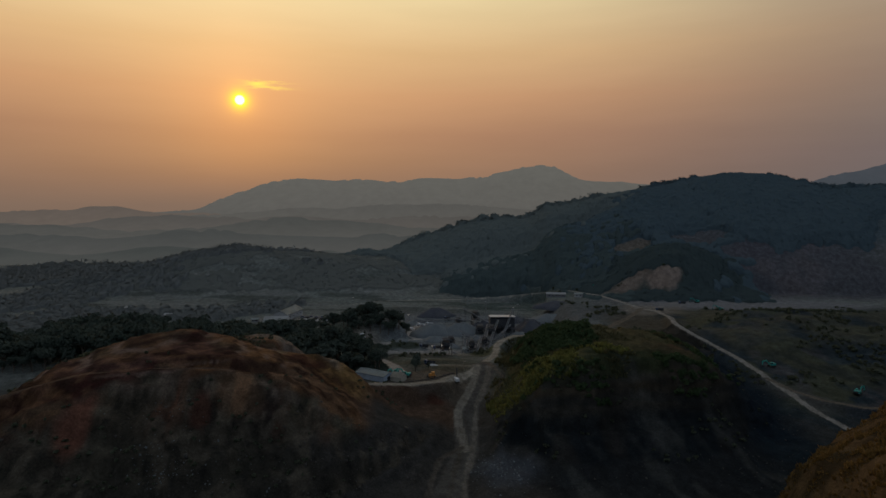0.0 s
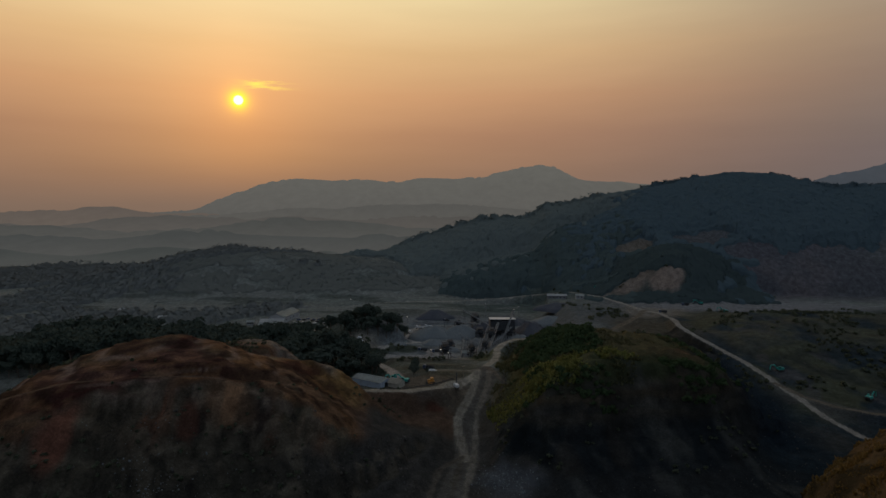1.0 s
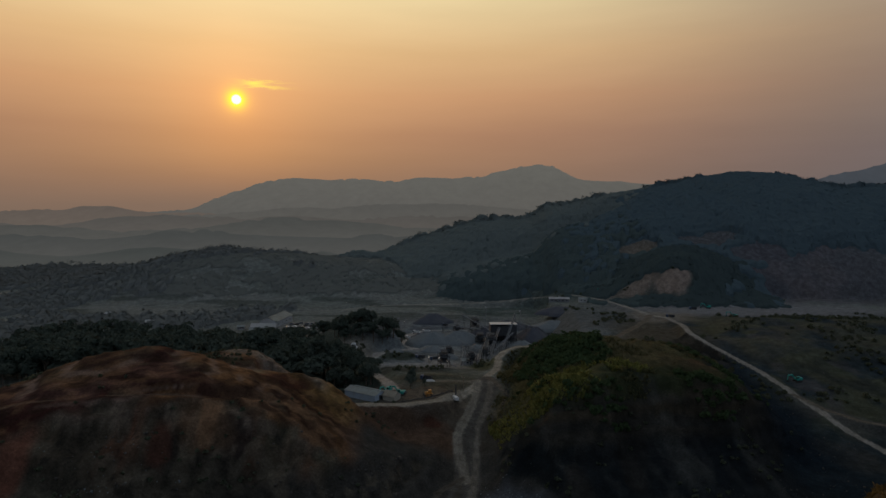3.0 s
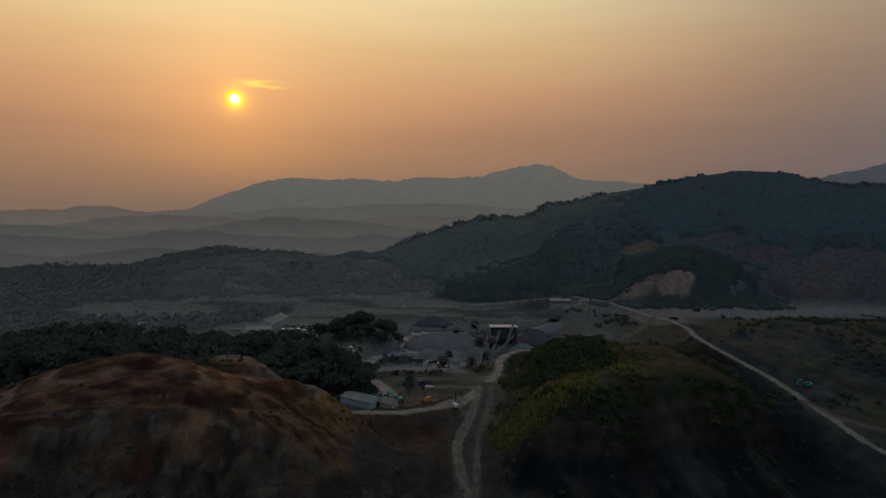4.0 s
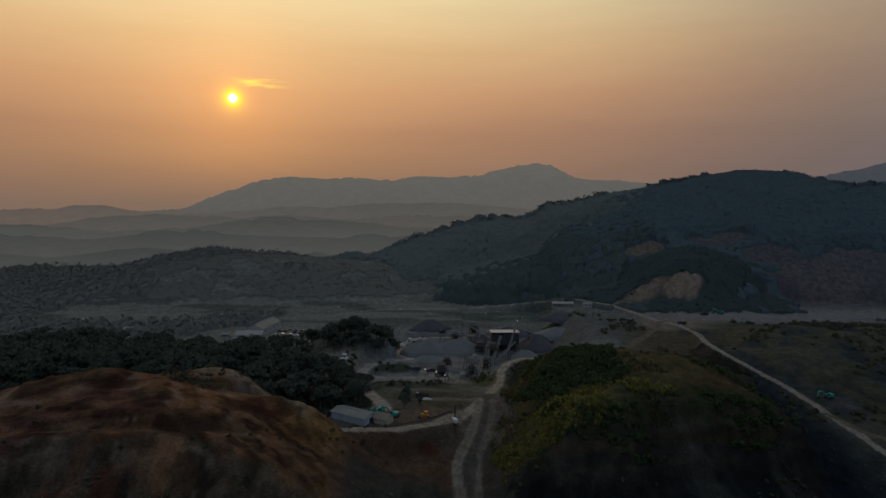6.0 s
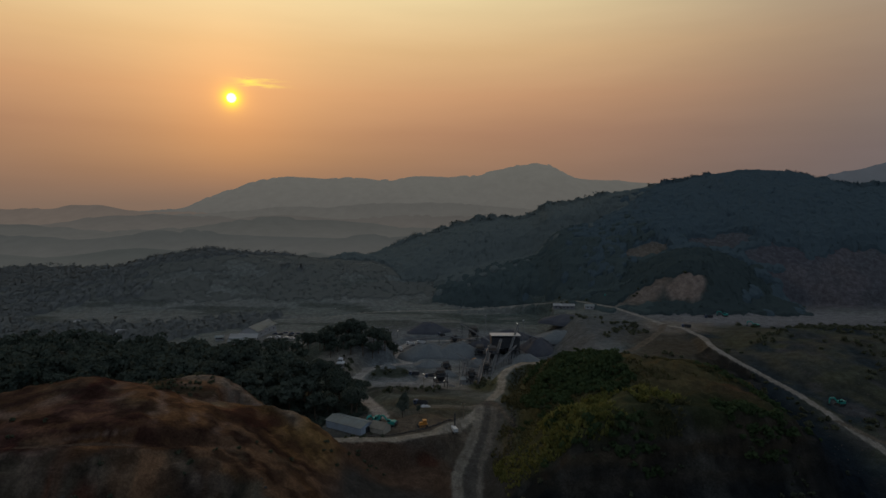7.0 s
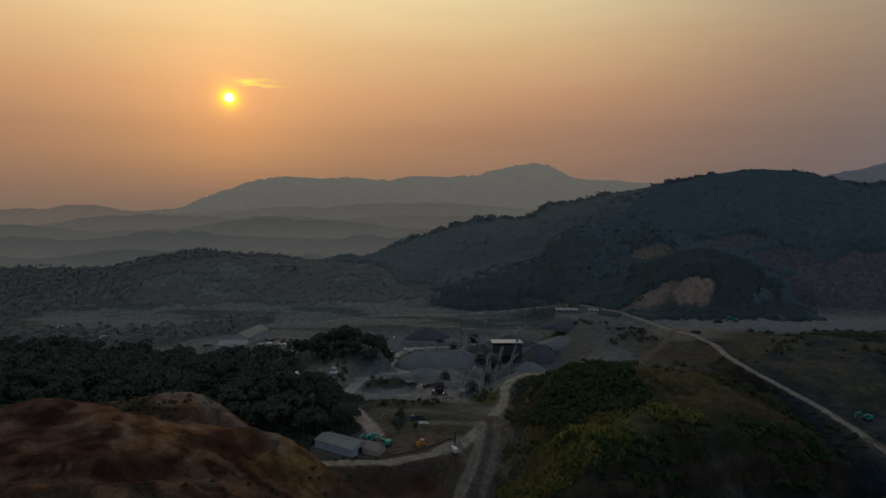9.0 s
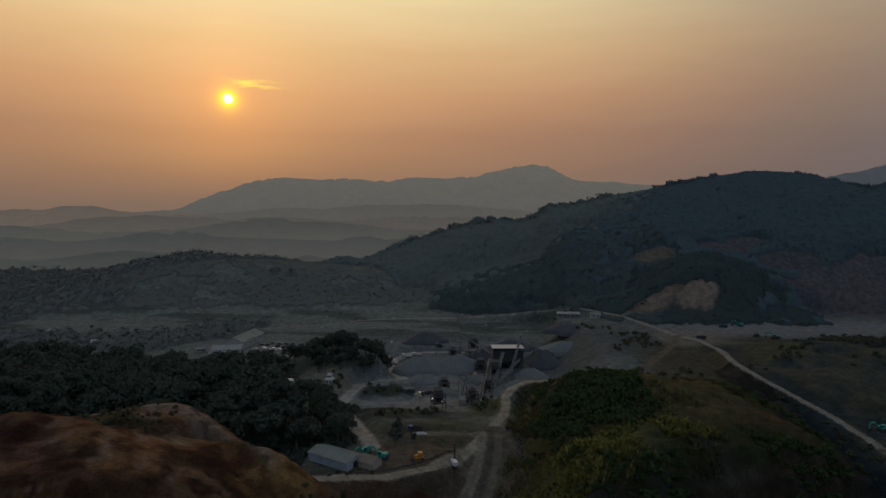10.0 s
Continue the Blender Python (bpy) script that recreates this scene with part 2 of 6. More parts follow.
def box(sx, sy, sz, at=(0, 0, 0), turn=None, bevel=0.0, bm=None, taper=1.0):
    """A box that stands on z=0 at a place, with bevelled edges, its top narrowed by taper."""
    bm = bm or bmesh.new()
    got = bmesh.ops.create_cube(bm, size=1.0)["verts"]
    for v in got:
        k = taper if v.co.z > 0 else 1.0
        v.co = Vector((v.co.x * sx * k, v.co.y * sy * k, (v.co.z + 0.5) * sz))
    if bevel:
        es = list({e for v in got for e in v.link_edges})
        got = list({v for f in bmesh.ops.bevel(bm, geom=es, offset=bevel, segments=1, affect="EDGES")["faces"] for v in f.verts} | {v for v in got if v.is_valid})
    m = Matrix.Translation(at) @ (turn or Matrix())
    bmesh.ops.transform(bm, matrix=m, verts=got)
    return bm


def rod(a, b, r, r2=None, n=8, bm=None):
    """A round or square bar from a to b."""
    bm = bm or bmesh.new()
    a, b = Vector(a), Vector(b)
    got = bmesh.ops.create_cone(bm, cap_ends=True, segments=n, radius1=r, radius2=r if r2 is None else r2, depth=(b - a).length)["verts"]
    m = Matrix.Translation((a + b) / 2) @ (b - a).to_track_quat("Z", "Y").to_matrix().to_4x4()
    bmesh.ops.transform(bm, matrix=m, verts=got)
    return bm


def sheet(points, faces, thick=0.0, bm=None):
    bm = bm or bmesh.new()
    vs = [bm.verts.new(p) for p in points]
    fs = [bm.faces.new([vs[i] for i in f]) for f in faces]
    if thick:
        bmesh.ops.solidify(bm, geom=fs, thickness=thick)
    return bm


def prism(outline, x0, x1, bm=None):
    """An outline in y, z drawn out along x."""
    bm = bm or bmesh.new()
    a = [bm.verts.new((x0, y, z)) for y, z in outline]
    b = [bm.verts.new((x1, y, z)) for y, z in outline]
    k = len(outline)
    bm.faces.new(a)
    bm.faces.new(b[::-1])
    for i in range(k):
        bm.faces.new((a[i], b[i], b[(i + 1) % k], a[(i + 1) % k]))
    bmesh.ops.recalc_face_normals(bm, faces=bm.faces)
    return bm


# ---- shape of the land ----
def lattice(seed):
    r = np.random.RandomState(seed)
    return r.rand(256, 256)


LATTICES = [lattice(s) for s in range(6)]


def grain(x, y, size, seed=0):
    """Smooth value noise, 0 to 1."""
    g = LATTICES[seed % 6]
    u, v = np.asarray(x) / size + 37.3 * seed, np.asarray(y) / size + 11.9 * seed
    i, j = np.floor(u).astype(int), np.floor(v).astype(int)
    a, b = u - i, v - j
    a, b = a * a * (3 - 2 * a), b * b * (3 - 2 * b)
    i0, i1, j0, j1 = i % 256, (i + 1) % 256, j % 256, (j + 1) % 256
    return (g[i0, j0] * (1 - a) + g[i1, j0] * a) * (1 - b) + (g[i0, j1] * (1 - a) + g[i1, j1] * a) * b


def rough(x, y, size, octaves=4, seed=0, gain=0.5):
    total, amp, norm = 0.0, 1.0, 0.0
    for k in range(octaves):
        total = total + amp * (grain(x, y, size / 2 ** k, seed + k) - 0.5)
        norm += amp
        amp *= gain
    return total / norm * 2


def ease(a, b, v):
    t = np.clip((v - a) / (b - a), 0, 1)
    return t * t * (3 - 2 * t)


def soft_min(a, b, k):
    h = np.clip(0.5 + 0.5 * (b - a) / k, 0, 1)
    return b * (1 - h) + a * h - k * h * (1 - h)


def soft_max(a, b, k):
    return -soft_min(-a, -b, k)


def hump(x, y, cx, cy, rx, ry, p=1.0):
    return np.exp(-((((x - cx) / rx) ** 2 + ((y - cy) / ry) ** 2) ** p))


# roads: half width, and places with heights
ROADS = {
    "haul_road": (2.1, [(-75, 288, 22), (-52, 293, 18), (-32, 299, 16), (-18, 301, 15), (-2, 310, 14), (9, 324, 14), (19, 341, 13),
                        (26, 354, 13), (32, 366, 13), (35, 380, 13), (35.5, 391, 13.5), (41, 402, 15), (50, 407, 17), (62, 405, 18)]),
    "yard_link": (1.9, [(21, 346, 13), (14, 344, 13), (4, 345, 13), (-10, 348, 12.6)]),
    "island_track": (1.8, [(-49, 430, 2), (-42, 418, 2.2), (-30, 412, 2.4), (-14, 416, 2), (-8, 430, 1.4), (-14, 446, 1)]),
    "ramp": (5.2, [(25, 348, 13), (24, 334, 11.2), (19.5, 318, 8.2), (14, 302, 4.6), (12, 290, 1.6), (11.5, 278, -1.6), (11, 264, -4),
                   (7, 245, -4.4), (2, 225, -4.7), (-3, 200, -5)]),
    "ramp_left_lane": (2.0, [(20.5, 346, 13), (19, 333, 11), (15.5, 318, 8.1), (10.4, 304, 5), (7.6, 295, 2.7), (7.8, 284, 0), (9, 274, -2.6), (11, 262, -4)]),
    "ramp_right_lane": (1.3, [(27.5, 346, 12.9), (26, 334, 11), (21.5, 312, 7), (17.2, 300, 4), (15.6, 280, -1), (14.4, 268, -3.6), (12, 250, -4.4), (9.5, 238, -4.6), (8, 216, -4.8)]),
    "pit_branch": (1.2, [(9, 266, -4), (-1.5, 253.5, -4.2), (-4.5, 234, -4.6), (-7, 210, -4.9)]),
    "pit_branch_two": (1.0, [(9, 266, -4), (4, 236, -4.6), (2, 212, -4.9)]),
    "hill_track": (1.3, [(27, 350, 13), (29.5, 346, 12.7), (31.2, 338.7, 12), (34.2, 329.4, 10.4), (36.6, 321, 9), (37.5, 312, 7)]),
    "yard_track": (3.2, [(-20, 470, 0), (-45, 452, 1), (-49, 430, 2), (-50, 405, 4), (-39, 373, 8), (-30, 345, 13), (-25, 330, 14)]),
    "yard_loop": (3.2, [(-20, 470, 0), (-27, 490, -1), (-30, 520, -2), (-18, 540, -2), (20, 545, -2)]),
    "far_road": (1.9, [(-170, 622, -1), (-109, 641, -1), (-70, 660, 0), (-37, 668, 0), (18, 668, 1), (60, 672, 3), (103, 662, 9),
                       (135, 628, 17), (158, 587, 18), (169, 541, 18), (174, 512, 18), (181, 494, 19), (178, 455, 21), (170, 425, 22),
                       (174, 404, 19), (181, 389, 15), (188, 366, 11), (192, 345, 7), (195, 325, 3), (198, 306, -1), (204, 288, -4), (214, 262, -5)]),
    "fork_road": (1.5, [(192, 342, 6), (199, 326, 3.2), (208, 314, 2), (223, 304, 1.5), (262, 297, 2), (330, 290, 4)]),
    "bench_track": (0.9, [(-172, 207, 36), (-150, 211, 42), (-134, 215, 45.5), (-110, 221, 46), (-92, 228, 44), (-78, 233, 41), (-66, 243, 36)]),
    "plateau_road": (2.2, [(174, 512, 18), (164, 492, 18), (150, 470, 18), (129, 443, 17), (112, 430, 15)]),
}


# level ground under the larger buildings
PADS = [(-36, 316, 13.6, 13), (-22, 315, 13.8, 9), (-6, 318, 14.0, 12), (50, 493, 1.0, 14), (-150, 540, 2.0, 24), (120, 602, 14.0, 12)]


def nearest_road(x, y, key):
    """Distance to a road's middle line and the road's height there."""
    half, pts = ROADS[key]
    best, high = np.full(x.shape, 1e9), np.zeros(x.shape)
    for (ax, ay, az), (bx, by, bz) in zip(pts, pts[1:]):
        dx, dy = bx - ax, by - ay
        t = np.clip(((x - ax) * dx + (y - ay) * dy) / (dx * dx + dy * dy), 0, 1)
        d = np.hypot(x - ax - t * dx, y - ay - t * dy)
        m = d < best
        best, high = np.where(m, d, best), np.where(m, az + t * (bz - az), high)
    return best, high


def left_hill(x, y):
    """The stripped red hill with its quarried face towards the pit."""
    top = 48 * np.exp(-(((x + 115) / 84) ** 2 + ((y - 240) / 72) ** 2) ** 1.5)
    top = top + 4.5 * hump(x, y, -116, 262, 36, 24) + 20 * hump(x, y, -90, 308, 30, 23) + 12 * hump(x, y, -50, 284, 20, 14)
    top = top - 3.0 * hump(x, y, -95, 278, 16, 9)
    worn = 2.0 * rough(x, y, 30, 3, 4) - 1.8 * np.abs(rough(x + 0.5 * y, y, 17, 3, 2)) + 0.7 * rough(x - 0.5 * y, y + 0.5 * x, 8, 3, 1)
    top = top + worn * np.clip(top / 20, 0, 1)
    u = top / 3.4 + 0.9 * rough(x, y, 45, 3, 5)
    step = np.floor(u) + ease(0.66, 1.0, u - np.floor(u))
    top = top + 0.34 * 3.4 * (step - u + 0.33) * ease(14, 24, top) + 0.3 * rough(x + 0.4 * y, y - 0.4 * x, 4.5, 2, 3)
    edge = np.interp(x, [-240, -175, -134, -90, -65, -43, -20, 0], [186, 199, 207, 220, 231, 231, 252, 284])
    lip = np.interp(x, [-240, -175, -134, -90, -65, -43, -20, 0], [22, 34, 46, 42, 36, 25, 18, 12])
    gully = 5.0 * rough(x, y * 0.25, 22, 3, 2) + 3.4 * rough(x, y * 0.5, 7, 3, 1)
    face = lip + 0.88 * (y - edge + gully)
    flank = np.interp(y, [190, 233, 270, 300, 325], [-50, -37, -25, -12, -2])
    face = soft_min(face, 20 - 0.85 * (x - flank + 0.8 * gully), 2.5)
    u = face / 9.0 + 0.6 * rough(x, y, 40, 3, 3)
    step = np.floor(u) + ease(0.4, 1.0, u - np.floor(u))
    face = face + 0.6 * 9.0 * (step - u + 0.2)
    return soft_min(top, face, 3.0), top, face


def hill_rim(x, y):
    """Where the grassy hill breaks off to the pit in front, and to the pit beside it."""
    rim = np.interp(x, [30, 45, 60, 80, 100, 130, 165], [276, 270, 272, 275, 276, 284, 304]) + 6 * rough(x, y, 22, 3, 5)
    side = np.interp(y, [255, 290, 330, 370, 410], [120, 138, 146, 150, 156]) + 5 * rough(x, y, 18, 3, 2)
    return rim, side


def right_hill(x, y):
    """The grassy hill between the two pits: a sloping top, a bank to the ramp, and two cut faces."""
    top = 37 - 0.17 * np.maximum(0, x - 85) - 0.36 * np.maximum(0, 72 - x) - 0.10 * np.maximum(0, y - 330)
    lumps = 3.4 * rough(x, y, 24, 4, 2) - 2.6 * np.abs(rough(x, y, 11, 3, 1)) + 3.0 * hump(x, y, 112, 356, 22, 40)
    furrow = rough(x + 0.8 * y, 0.35 * (y - x), 16, 3, 3)
    top = top + lumps - 2.4 * np.abs(furrow) + 0.8 + 1.3 * rough(x, y, 6, 2, 4)
    bank = 24 + 1.05 * (x - np.interp(y, [255, 270, 290, 315, 345, 370, 395], [46, 44, 41, 42, 50, 55, 60]) + 4 * rough(x, y * 0.7, 15, 3, 4))
    north = 29 - 0.52 * (y - 374) + 3 * rough(x, y, 24, 3, 1)
    z = soft_min(soft_min(top, bank, 4.0), north, 5.0)
    rim, side = hill_rim(x, y)
    cleft = 5.0 * np.abs(rough(x, y * 0.3, 26, 3, 3)) + 2.6 * np.abs(rough(x, y * 0.5, 8, 3, 1))
    front = 32 + 1.3 * (y - rim + 2 - cleft)
    u = front / 8.0 + 0.7 * rough(x, y, 45, 3, 2)
    front = front + 4.2 * (np.floor(u) + ease(0.45, 1.0, u - np.floor(u)) - u + 0.2)
    east = 27 - 0.9 * (x - side + cleft)
    u = east / 7.0 + 0.7 * rough(x, y, 40, 3, 4)
    east = east + 3.4 * (np.floor(u) + ease(0.45, 1.0, u - np.floor(u)) - u + 0.2)
    talus = 10 + 0.44 * (y - rim + 20 - 0.5 * cleft) - 0.5 * np.maximum(0, 48 - x) - 0.35 * np.maximum(0, x - 130)
    z = soft_min(soft_min(z, front, 2.0), east, 2.5)
    return np.maximum(np.where(y < rim - 6, np.maximum(z, np.minimum(talus, 9)), z), -25)


def corner_mound(x, y):
    """The dry grass spur that the flight passes."""
    up = 21.5 + 0.545 * (x - 149) - 0.4545 * (y - 215) + 3.0 * rough(x, y, 20, 3, 5) - 2.4 * np.abs(rough(x, y, 8, 3, 2)) + 1.3 * rough(x, y, 4.5, 2, 1)
    up = soft_min(up, 46 + 0 * x, 10) - 1.3 * np.maximum(0, 129 - x)
    beyond = y - (215 + 0.38 * (x - 150)) - 2.5 * rough(x, y, 12, 2, 3)
    return np.where(x > 60, soft_min(up, up - 1.25 * (beyond - 1.0), 2.0), -50)


def land(x, y):
    """Height of the land, and the parts of it that its cover follows."""
    x, y = np.asarray(x, float), np.asarray(y, float)
    z = np.interp(y, [-600, 120, 230, 265, 300, 345, 372, 420, 480, 560, 5000], [0, -6, -4, -3, 5, 13, 9, 2, -2, -3, -3])
    # right of the plant the land is a bench, falling to the pit
    bench = np.interp(y, [120, 250, 300, 356, 420, 480, 560, 640, 5000], [-6, -6, -4, 7, 16, 16, 13, 14, -3])
    z = z + (bench - z) * ease(74, 108, x - 0.12 * (y - 450))
    z = z + 2.2 * rough(x, y, 90, 4, 1) * ease(380, 470, y) + 1.0 * rough(x, y, 14, 3, 2)
    wide = np.hypot(x, y - 500)
    z = z + 9 * rough(x, y, 420, 4, 3) * ease(250, 700, wide)
    # bench slopes with spoil
    z = z + 5 * ease(188, 216, x) * ease(360, 400, y) * (1 - ease(455, 500, y))
    z = z + (6.5 * np.maximum(rough(x, y, 44, 4, 0), 0) + 2.0 * np.abs(rough(x, y, 15, 3, 4))) * ease(205, 240, x) * ease(300, 340, y) * (1 - ease(470, 520, y))
    # knolls of the grove and the woods
    z = z + 17 * hump(x, y, -62, 482, 34, 27) + 5 * hump(x, y, -150, 440, 60, 50) + 3 * hump(x, y, -33, 434, 13, 10)
    # mid hill
    top = np.interp(x, [-760, -600, -523, -408, -346, -277, -178, -79, -34, -8, 16], [0, 0, 11, 29, 45, 53, 48, 42, 27, 12, 0])
    d = y - 790 - 0.03 * x
    cross = np.exp(-((d / np.where(d < 0, 88, 120)) ** 2) ** 1.3)
    mid = top * cross * (1 + 0.10 * rough(x, y, 80, 3, 5))
    # wooded ridge
    top = np.interp(x, [-150, -82, -12, 57, 186, 272, 323, 383, 443, 495, 532, 573, 674, 900, 1500], [0, 38, 62, 83, 91, 108, 115, 127, 135, 134, 120, 115, 118, 104, 60])
    foot = np.interp(x, [-150, 0, 60, 120, 200, 330, 600], [740, 695, 690, 676, 630, 610, 600])
    t = np.clip((y - foot) / (900 - foot), 0, 1)
    rise = np.where(y < 900, t ** 0.75 * (1.6 - 0.6 * t), np.exp(-((y - 900) / 260) ** 2))
    spur = 1 + 0.32 * rough(x + 0.3 * y, y * 0.35, 110, 4, 2) * np.sin(np.pi * np.clip(t, 0, 1))
    front = np.interp(x, [-60, -25, 58, 120, 180, 240, 330], [690, 702, 730, 738, 755, 785, 830])
    dip = np.exp(-((y - front - 34) / 24) ** 2) * ease(-60, 0, x) * (1 - ease(200, 300, x))
    ridge = top * rise * spur * (1 - 0.30 * dip)
    # knoll with the cut scar
    knoll = 40 * hump(x, y, 240, 616, 54, 36, 1.3)
    cut = 4 + 1.5 * (y - 564 + 5 * rough(x, y, 18, 3, 4))
    knoll = soft_min(knoll, np.maximum(cut, -5), 3.0)
    z = z + np.maximum(soft_max(mid, ridge, 8.0), 0) + np.maximum(knoll, 0)
    lh, ltop, lface = left_hill(x, y)
    rh = right_hill(x, y)
    mound = corner_mound(x, y)
    z = soft_max(z, lh, 4.0)
    z = soft_max(z, rh, 2.5)
    z = soft_max(z, mound, 2.0)
    # cut faces are broken
    steep = ease(0, 3.5, ltop - lface) * (lh > 2)
    z = z + steep * (2.8 * rough(x, y * 0.6, 12, 4, 1) - 2.2 * np.abs(rough(x, y * 0.6, 6, 3, 5)) - 1.4 * np.abs(rough(x, y, 3.2, 2, 0)))
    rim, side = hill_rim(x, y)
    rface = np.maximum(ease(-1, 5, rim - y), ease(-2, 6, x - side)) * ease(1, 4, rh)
    z = z + rface * (1.6 * rough(x, y * 0.4, 12, 4, 3) - 1.6 * np.abs(rough(x, y * 0.6, 5, 3, 4)))
    for px, py, pz, pr in PADS:
        z = z + (pz - z) * (1 - ease(pr, pr * 1.5, np.hypot(x - px, y - py)))
    for key, (half, pts) in ROADS.items():
        d, high = nearest_road(x, y, key)
        k = 1 - ease(half * 1.0, half * 2.6 + 3, d)
        z = z + (high - z) * k
    return z, steep, rface, rh, lh, mound


# ---- the ground sheet ----
def spaced(lo, hi, fine_lo, fine_hi, step, grow):
    """Coordinates, evenly fine between two places and ever wider apart outside them."""
    mid = list(np.arange(fine_lo, fine_hi, step))
    s, v, down = step, fine_lo, []
    while v > lo:
        s *= grow
        v -= s
        down.append(max(v, lo))
    s, v, up = step, mid[-1], []
    while v < hi:
        s *= grow
        v += s
        up.append(min(v, hi))
    return np.array(down[::-1] + mid + up)


def patch(x, y, cx, cy, rx, ry, edge=0.35, wob=0.35, seed=0):
    q = np.sqrt(((x - cx) / rx) ** 2 + ((y - cy) / ry) ** 2) + wob * rough(x, y, 0.5 * min(rx, ry) + 4, 4, seed)
    return 1 - ease(1 - edge, 1 + edge, q)


def build_ground():
    xs = spaced(-4600, 4600, -205, 235, 1.05, 1.035)
    ys = np.concatenate([spaced(-900, 400, 170, 400, 1.0, 1.05), spaced(401.2, 4900, 402.4, 620, 1.4, 1.03)])
    ys = np.unique(np.round(ys, 3))
    x, y = np.meshgrid(xs, ys)
    z, steep, rface, rh, lh, mound = land(x, y)
    col = np.empty(x.shape + (3,))
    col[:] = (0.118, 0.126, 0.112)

    def cover(mask, c):
        col[:] = col * (1 - mask[..., None]) + np.array(c) * mask[..., None]

    n1, n2 = rough(x, y, 40, 5, 2), rough(x, y, 9, 4, 4)
    cover(ease(-0.1, 0.5, n1) * 0.4, (0.090, 0.092, 0.080))
    # ground under the far woods takes their haze-paled colour
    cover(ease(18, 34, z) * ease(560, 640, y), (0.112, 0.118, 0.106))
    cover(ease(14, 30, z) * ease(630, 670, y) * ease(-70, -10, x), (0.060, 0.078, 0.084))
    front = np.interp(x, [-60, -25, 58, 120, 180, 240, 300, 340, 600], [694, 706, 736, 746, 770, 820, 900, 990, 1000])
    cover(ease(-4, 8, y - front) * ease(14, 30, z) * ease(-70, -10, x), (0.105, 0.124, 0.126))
    cover(ease(590, 625, y) * (1 - ease(700, 740, y)) * ease(0, 40, x) * (1 - ease(140, 170, x)) * 0.85, (0.050, 0.064, 0.058))
    cover(patch(x, y, -110, 400, 110, 90, 0.4, 0.3, 2) * 0.8, (0.040, 0.048, 0.034))
    # spoil and pit floor
    cover((1 - ease(290, 340, y)) * 0.95, (0.034, 0.031, 0.027))
    # pit beside the grassy hill: its shade darkens the colour itself
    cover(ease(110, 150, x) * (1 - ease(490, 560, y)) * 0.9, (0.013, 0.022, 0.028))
    cover(ease(110, 150, x) * ease(0.15, 0.5, n1) * (1 - ease(500, 560, y)) * 0.6, (0.046, 0.045, 0.040))
    spoil = ease(170, 200, x) * ease(290, 320, y) * (1 - ease(480, 530, y))
    cover(spoil * ease(0.05, 0.35, rough(x, y, 26, 5, 4) + 0.12) * 0.8, (0.056, 0.058, 0.036))
    cover(spoil * ease(0.15, 0.4, rough(x, y, 17, 4, 0)) * 0.7, (0.062, 0.060, 0.060))
    cover(spoil * ease(0.1, 0.4, rough(x, y, 33, 4, 1)) * 0.6, (0.016, 0.020, 0.022))
    cover(ease(272, 284, y) * (1 - ease(344, 354, y)) * ease(-10, 4, x) * (1 - ease(44, 58, x)) * 0.6, (0.054, 0.047, 0.036))
    cover(patch(x, y, 152, 440, 34, 52, 0.4, 0.4, 2) * 0.85, (0.060, 0.053, 0.039))
    cover(ease(186, 200, x) * ease(372, 400, y) * (1 - ease(500, 525, y)) * ease(-0.2, 0.25, rough(x, y, 30, 4, 3)) * 0.8, (0.058, 0.057, 0.040))
    # plant yard, pale dust
    yard = np.maximum.reduce([patch(x, y, 0, 505, 62, 75, 0.25, 0.4, 1), patch(x, y, 62, 495, 60, 70, 0.3, 0.4, 2),
                              patch(x, y, -14, 424, 36, 32, 0.3, 0.4, 3), patch(x, y, 0, 560, 80, 50, 0.3, 0.3, 0)])
    cover(yard * 0.9, (0.108, 0.117, 0.118))
    cover(yard * ease(0.0, 0.4, n2 + 0.3 * n1) * 0.5, (0.070, 0.072, 0.078))
    cover(patch(x, y, -62, 446, 16, 18, 0.4, 0.4, 2) * 0.7, (0.19, 0.17, 0.14))
    cover(patch(x, y, -10, 320, 34, 16, 0.4, 0.4, 4) * 0.8, (0.085, 0.066, 0.048))
    cover(patch(x, y, 0, 340, 20, 16, 0.4, 0.4, 1) * 0.6, (0.080, 0.070, 0.050))
    cover(patch(x, y, 2, 350, 26, 14, 0.4, 0.5, 1) * 0.6, (0.050, 0.048, 0.030))
    cover(patch(x, y, -135, 545, 46, 24, 0.4, 0.5, 3) * 0.6, (0.16, 0.15, 0.14))
    cover(patch(x, y, -16, 403, 36, 20, 0.3, 0.3, 4) * 0.8, (0.165, 0.165, 0.160))
    cover(patch(x, y, -29, 434, 13, 14, 0.2, 0.3, 3) * 0.95, (0.034, 0.040, 0.030))
    cover(patch(x, y, -4, 386, 34, 13, 0.4, 0.4, 1) * 0.6, (0.125, 0.122, 0.110))
    cover(patch(x, y, -26, 389, 15, 4, 0.3, 0.4, 3) * 0.9, (0.030, 0.034, 0.028))
    cover(patch(x, y, 14, 372, 26, 9, 0.4, 0.5, 2) * 0.6, (0.042, 0.044, 0.034))
    cover(patch(x, y, -14, 350, 16, 9, 0.4, 0.5, 2) * 0.5, (0.050, 0.048, 0.034))
    cover(patch(x, y, 42, 365, 10, 34, 0.4, 0.5, 2) * 0.8, (0.034, 0.036, 0.020))
    cover(patch(x, y, 27, 394, 9, 20, 0.3, 0.4, 3) * 0.9, (0.050, 0.054, 0.026))
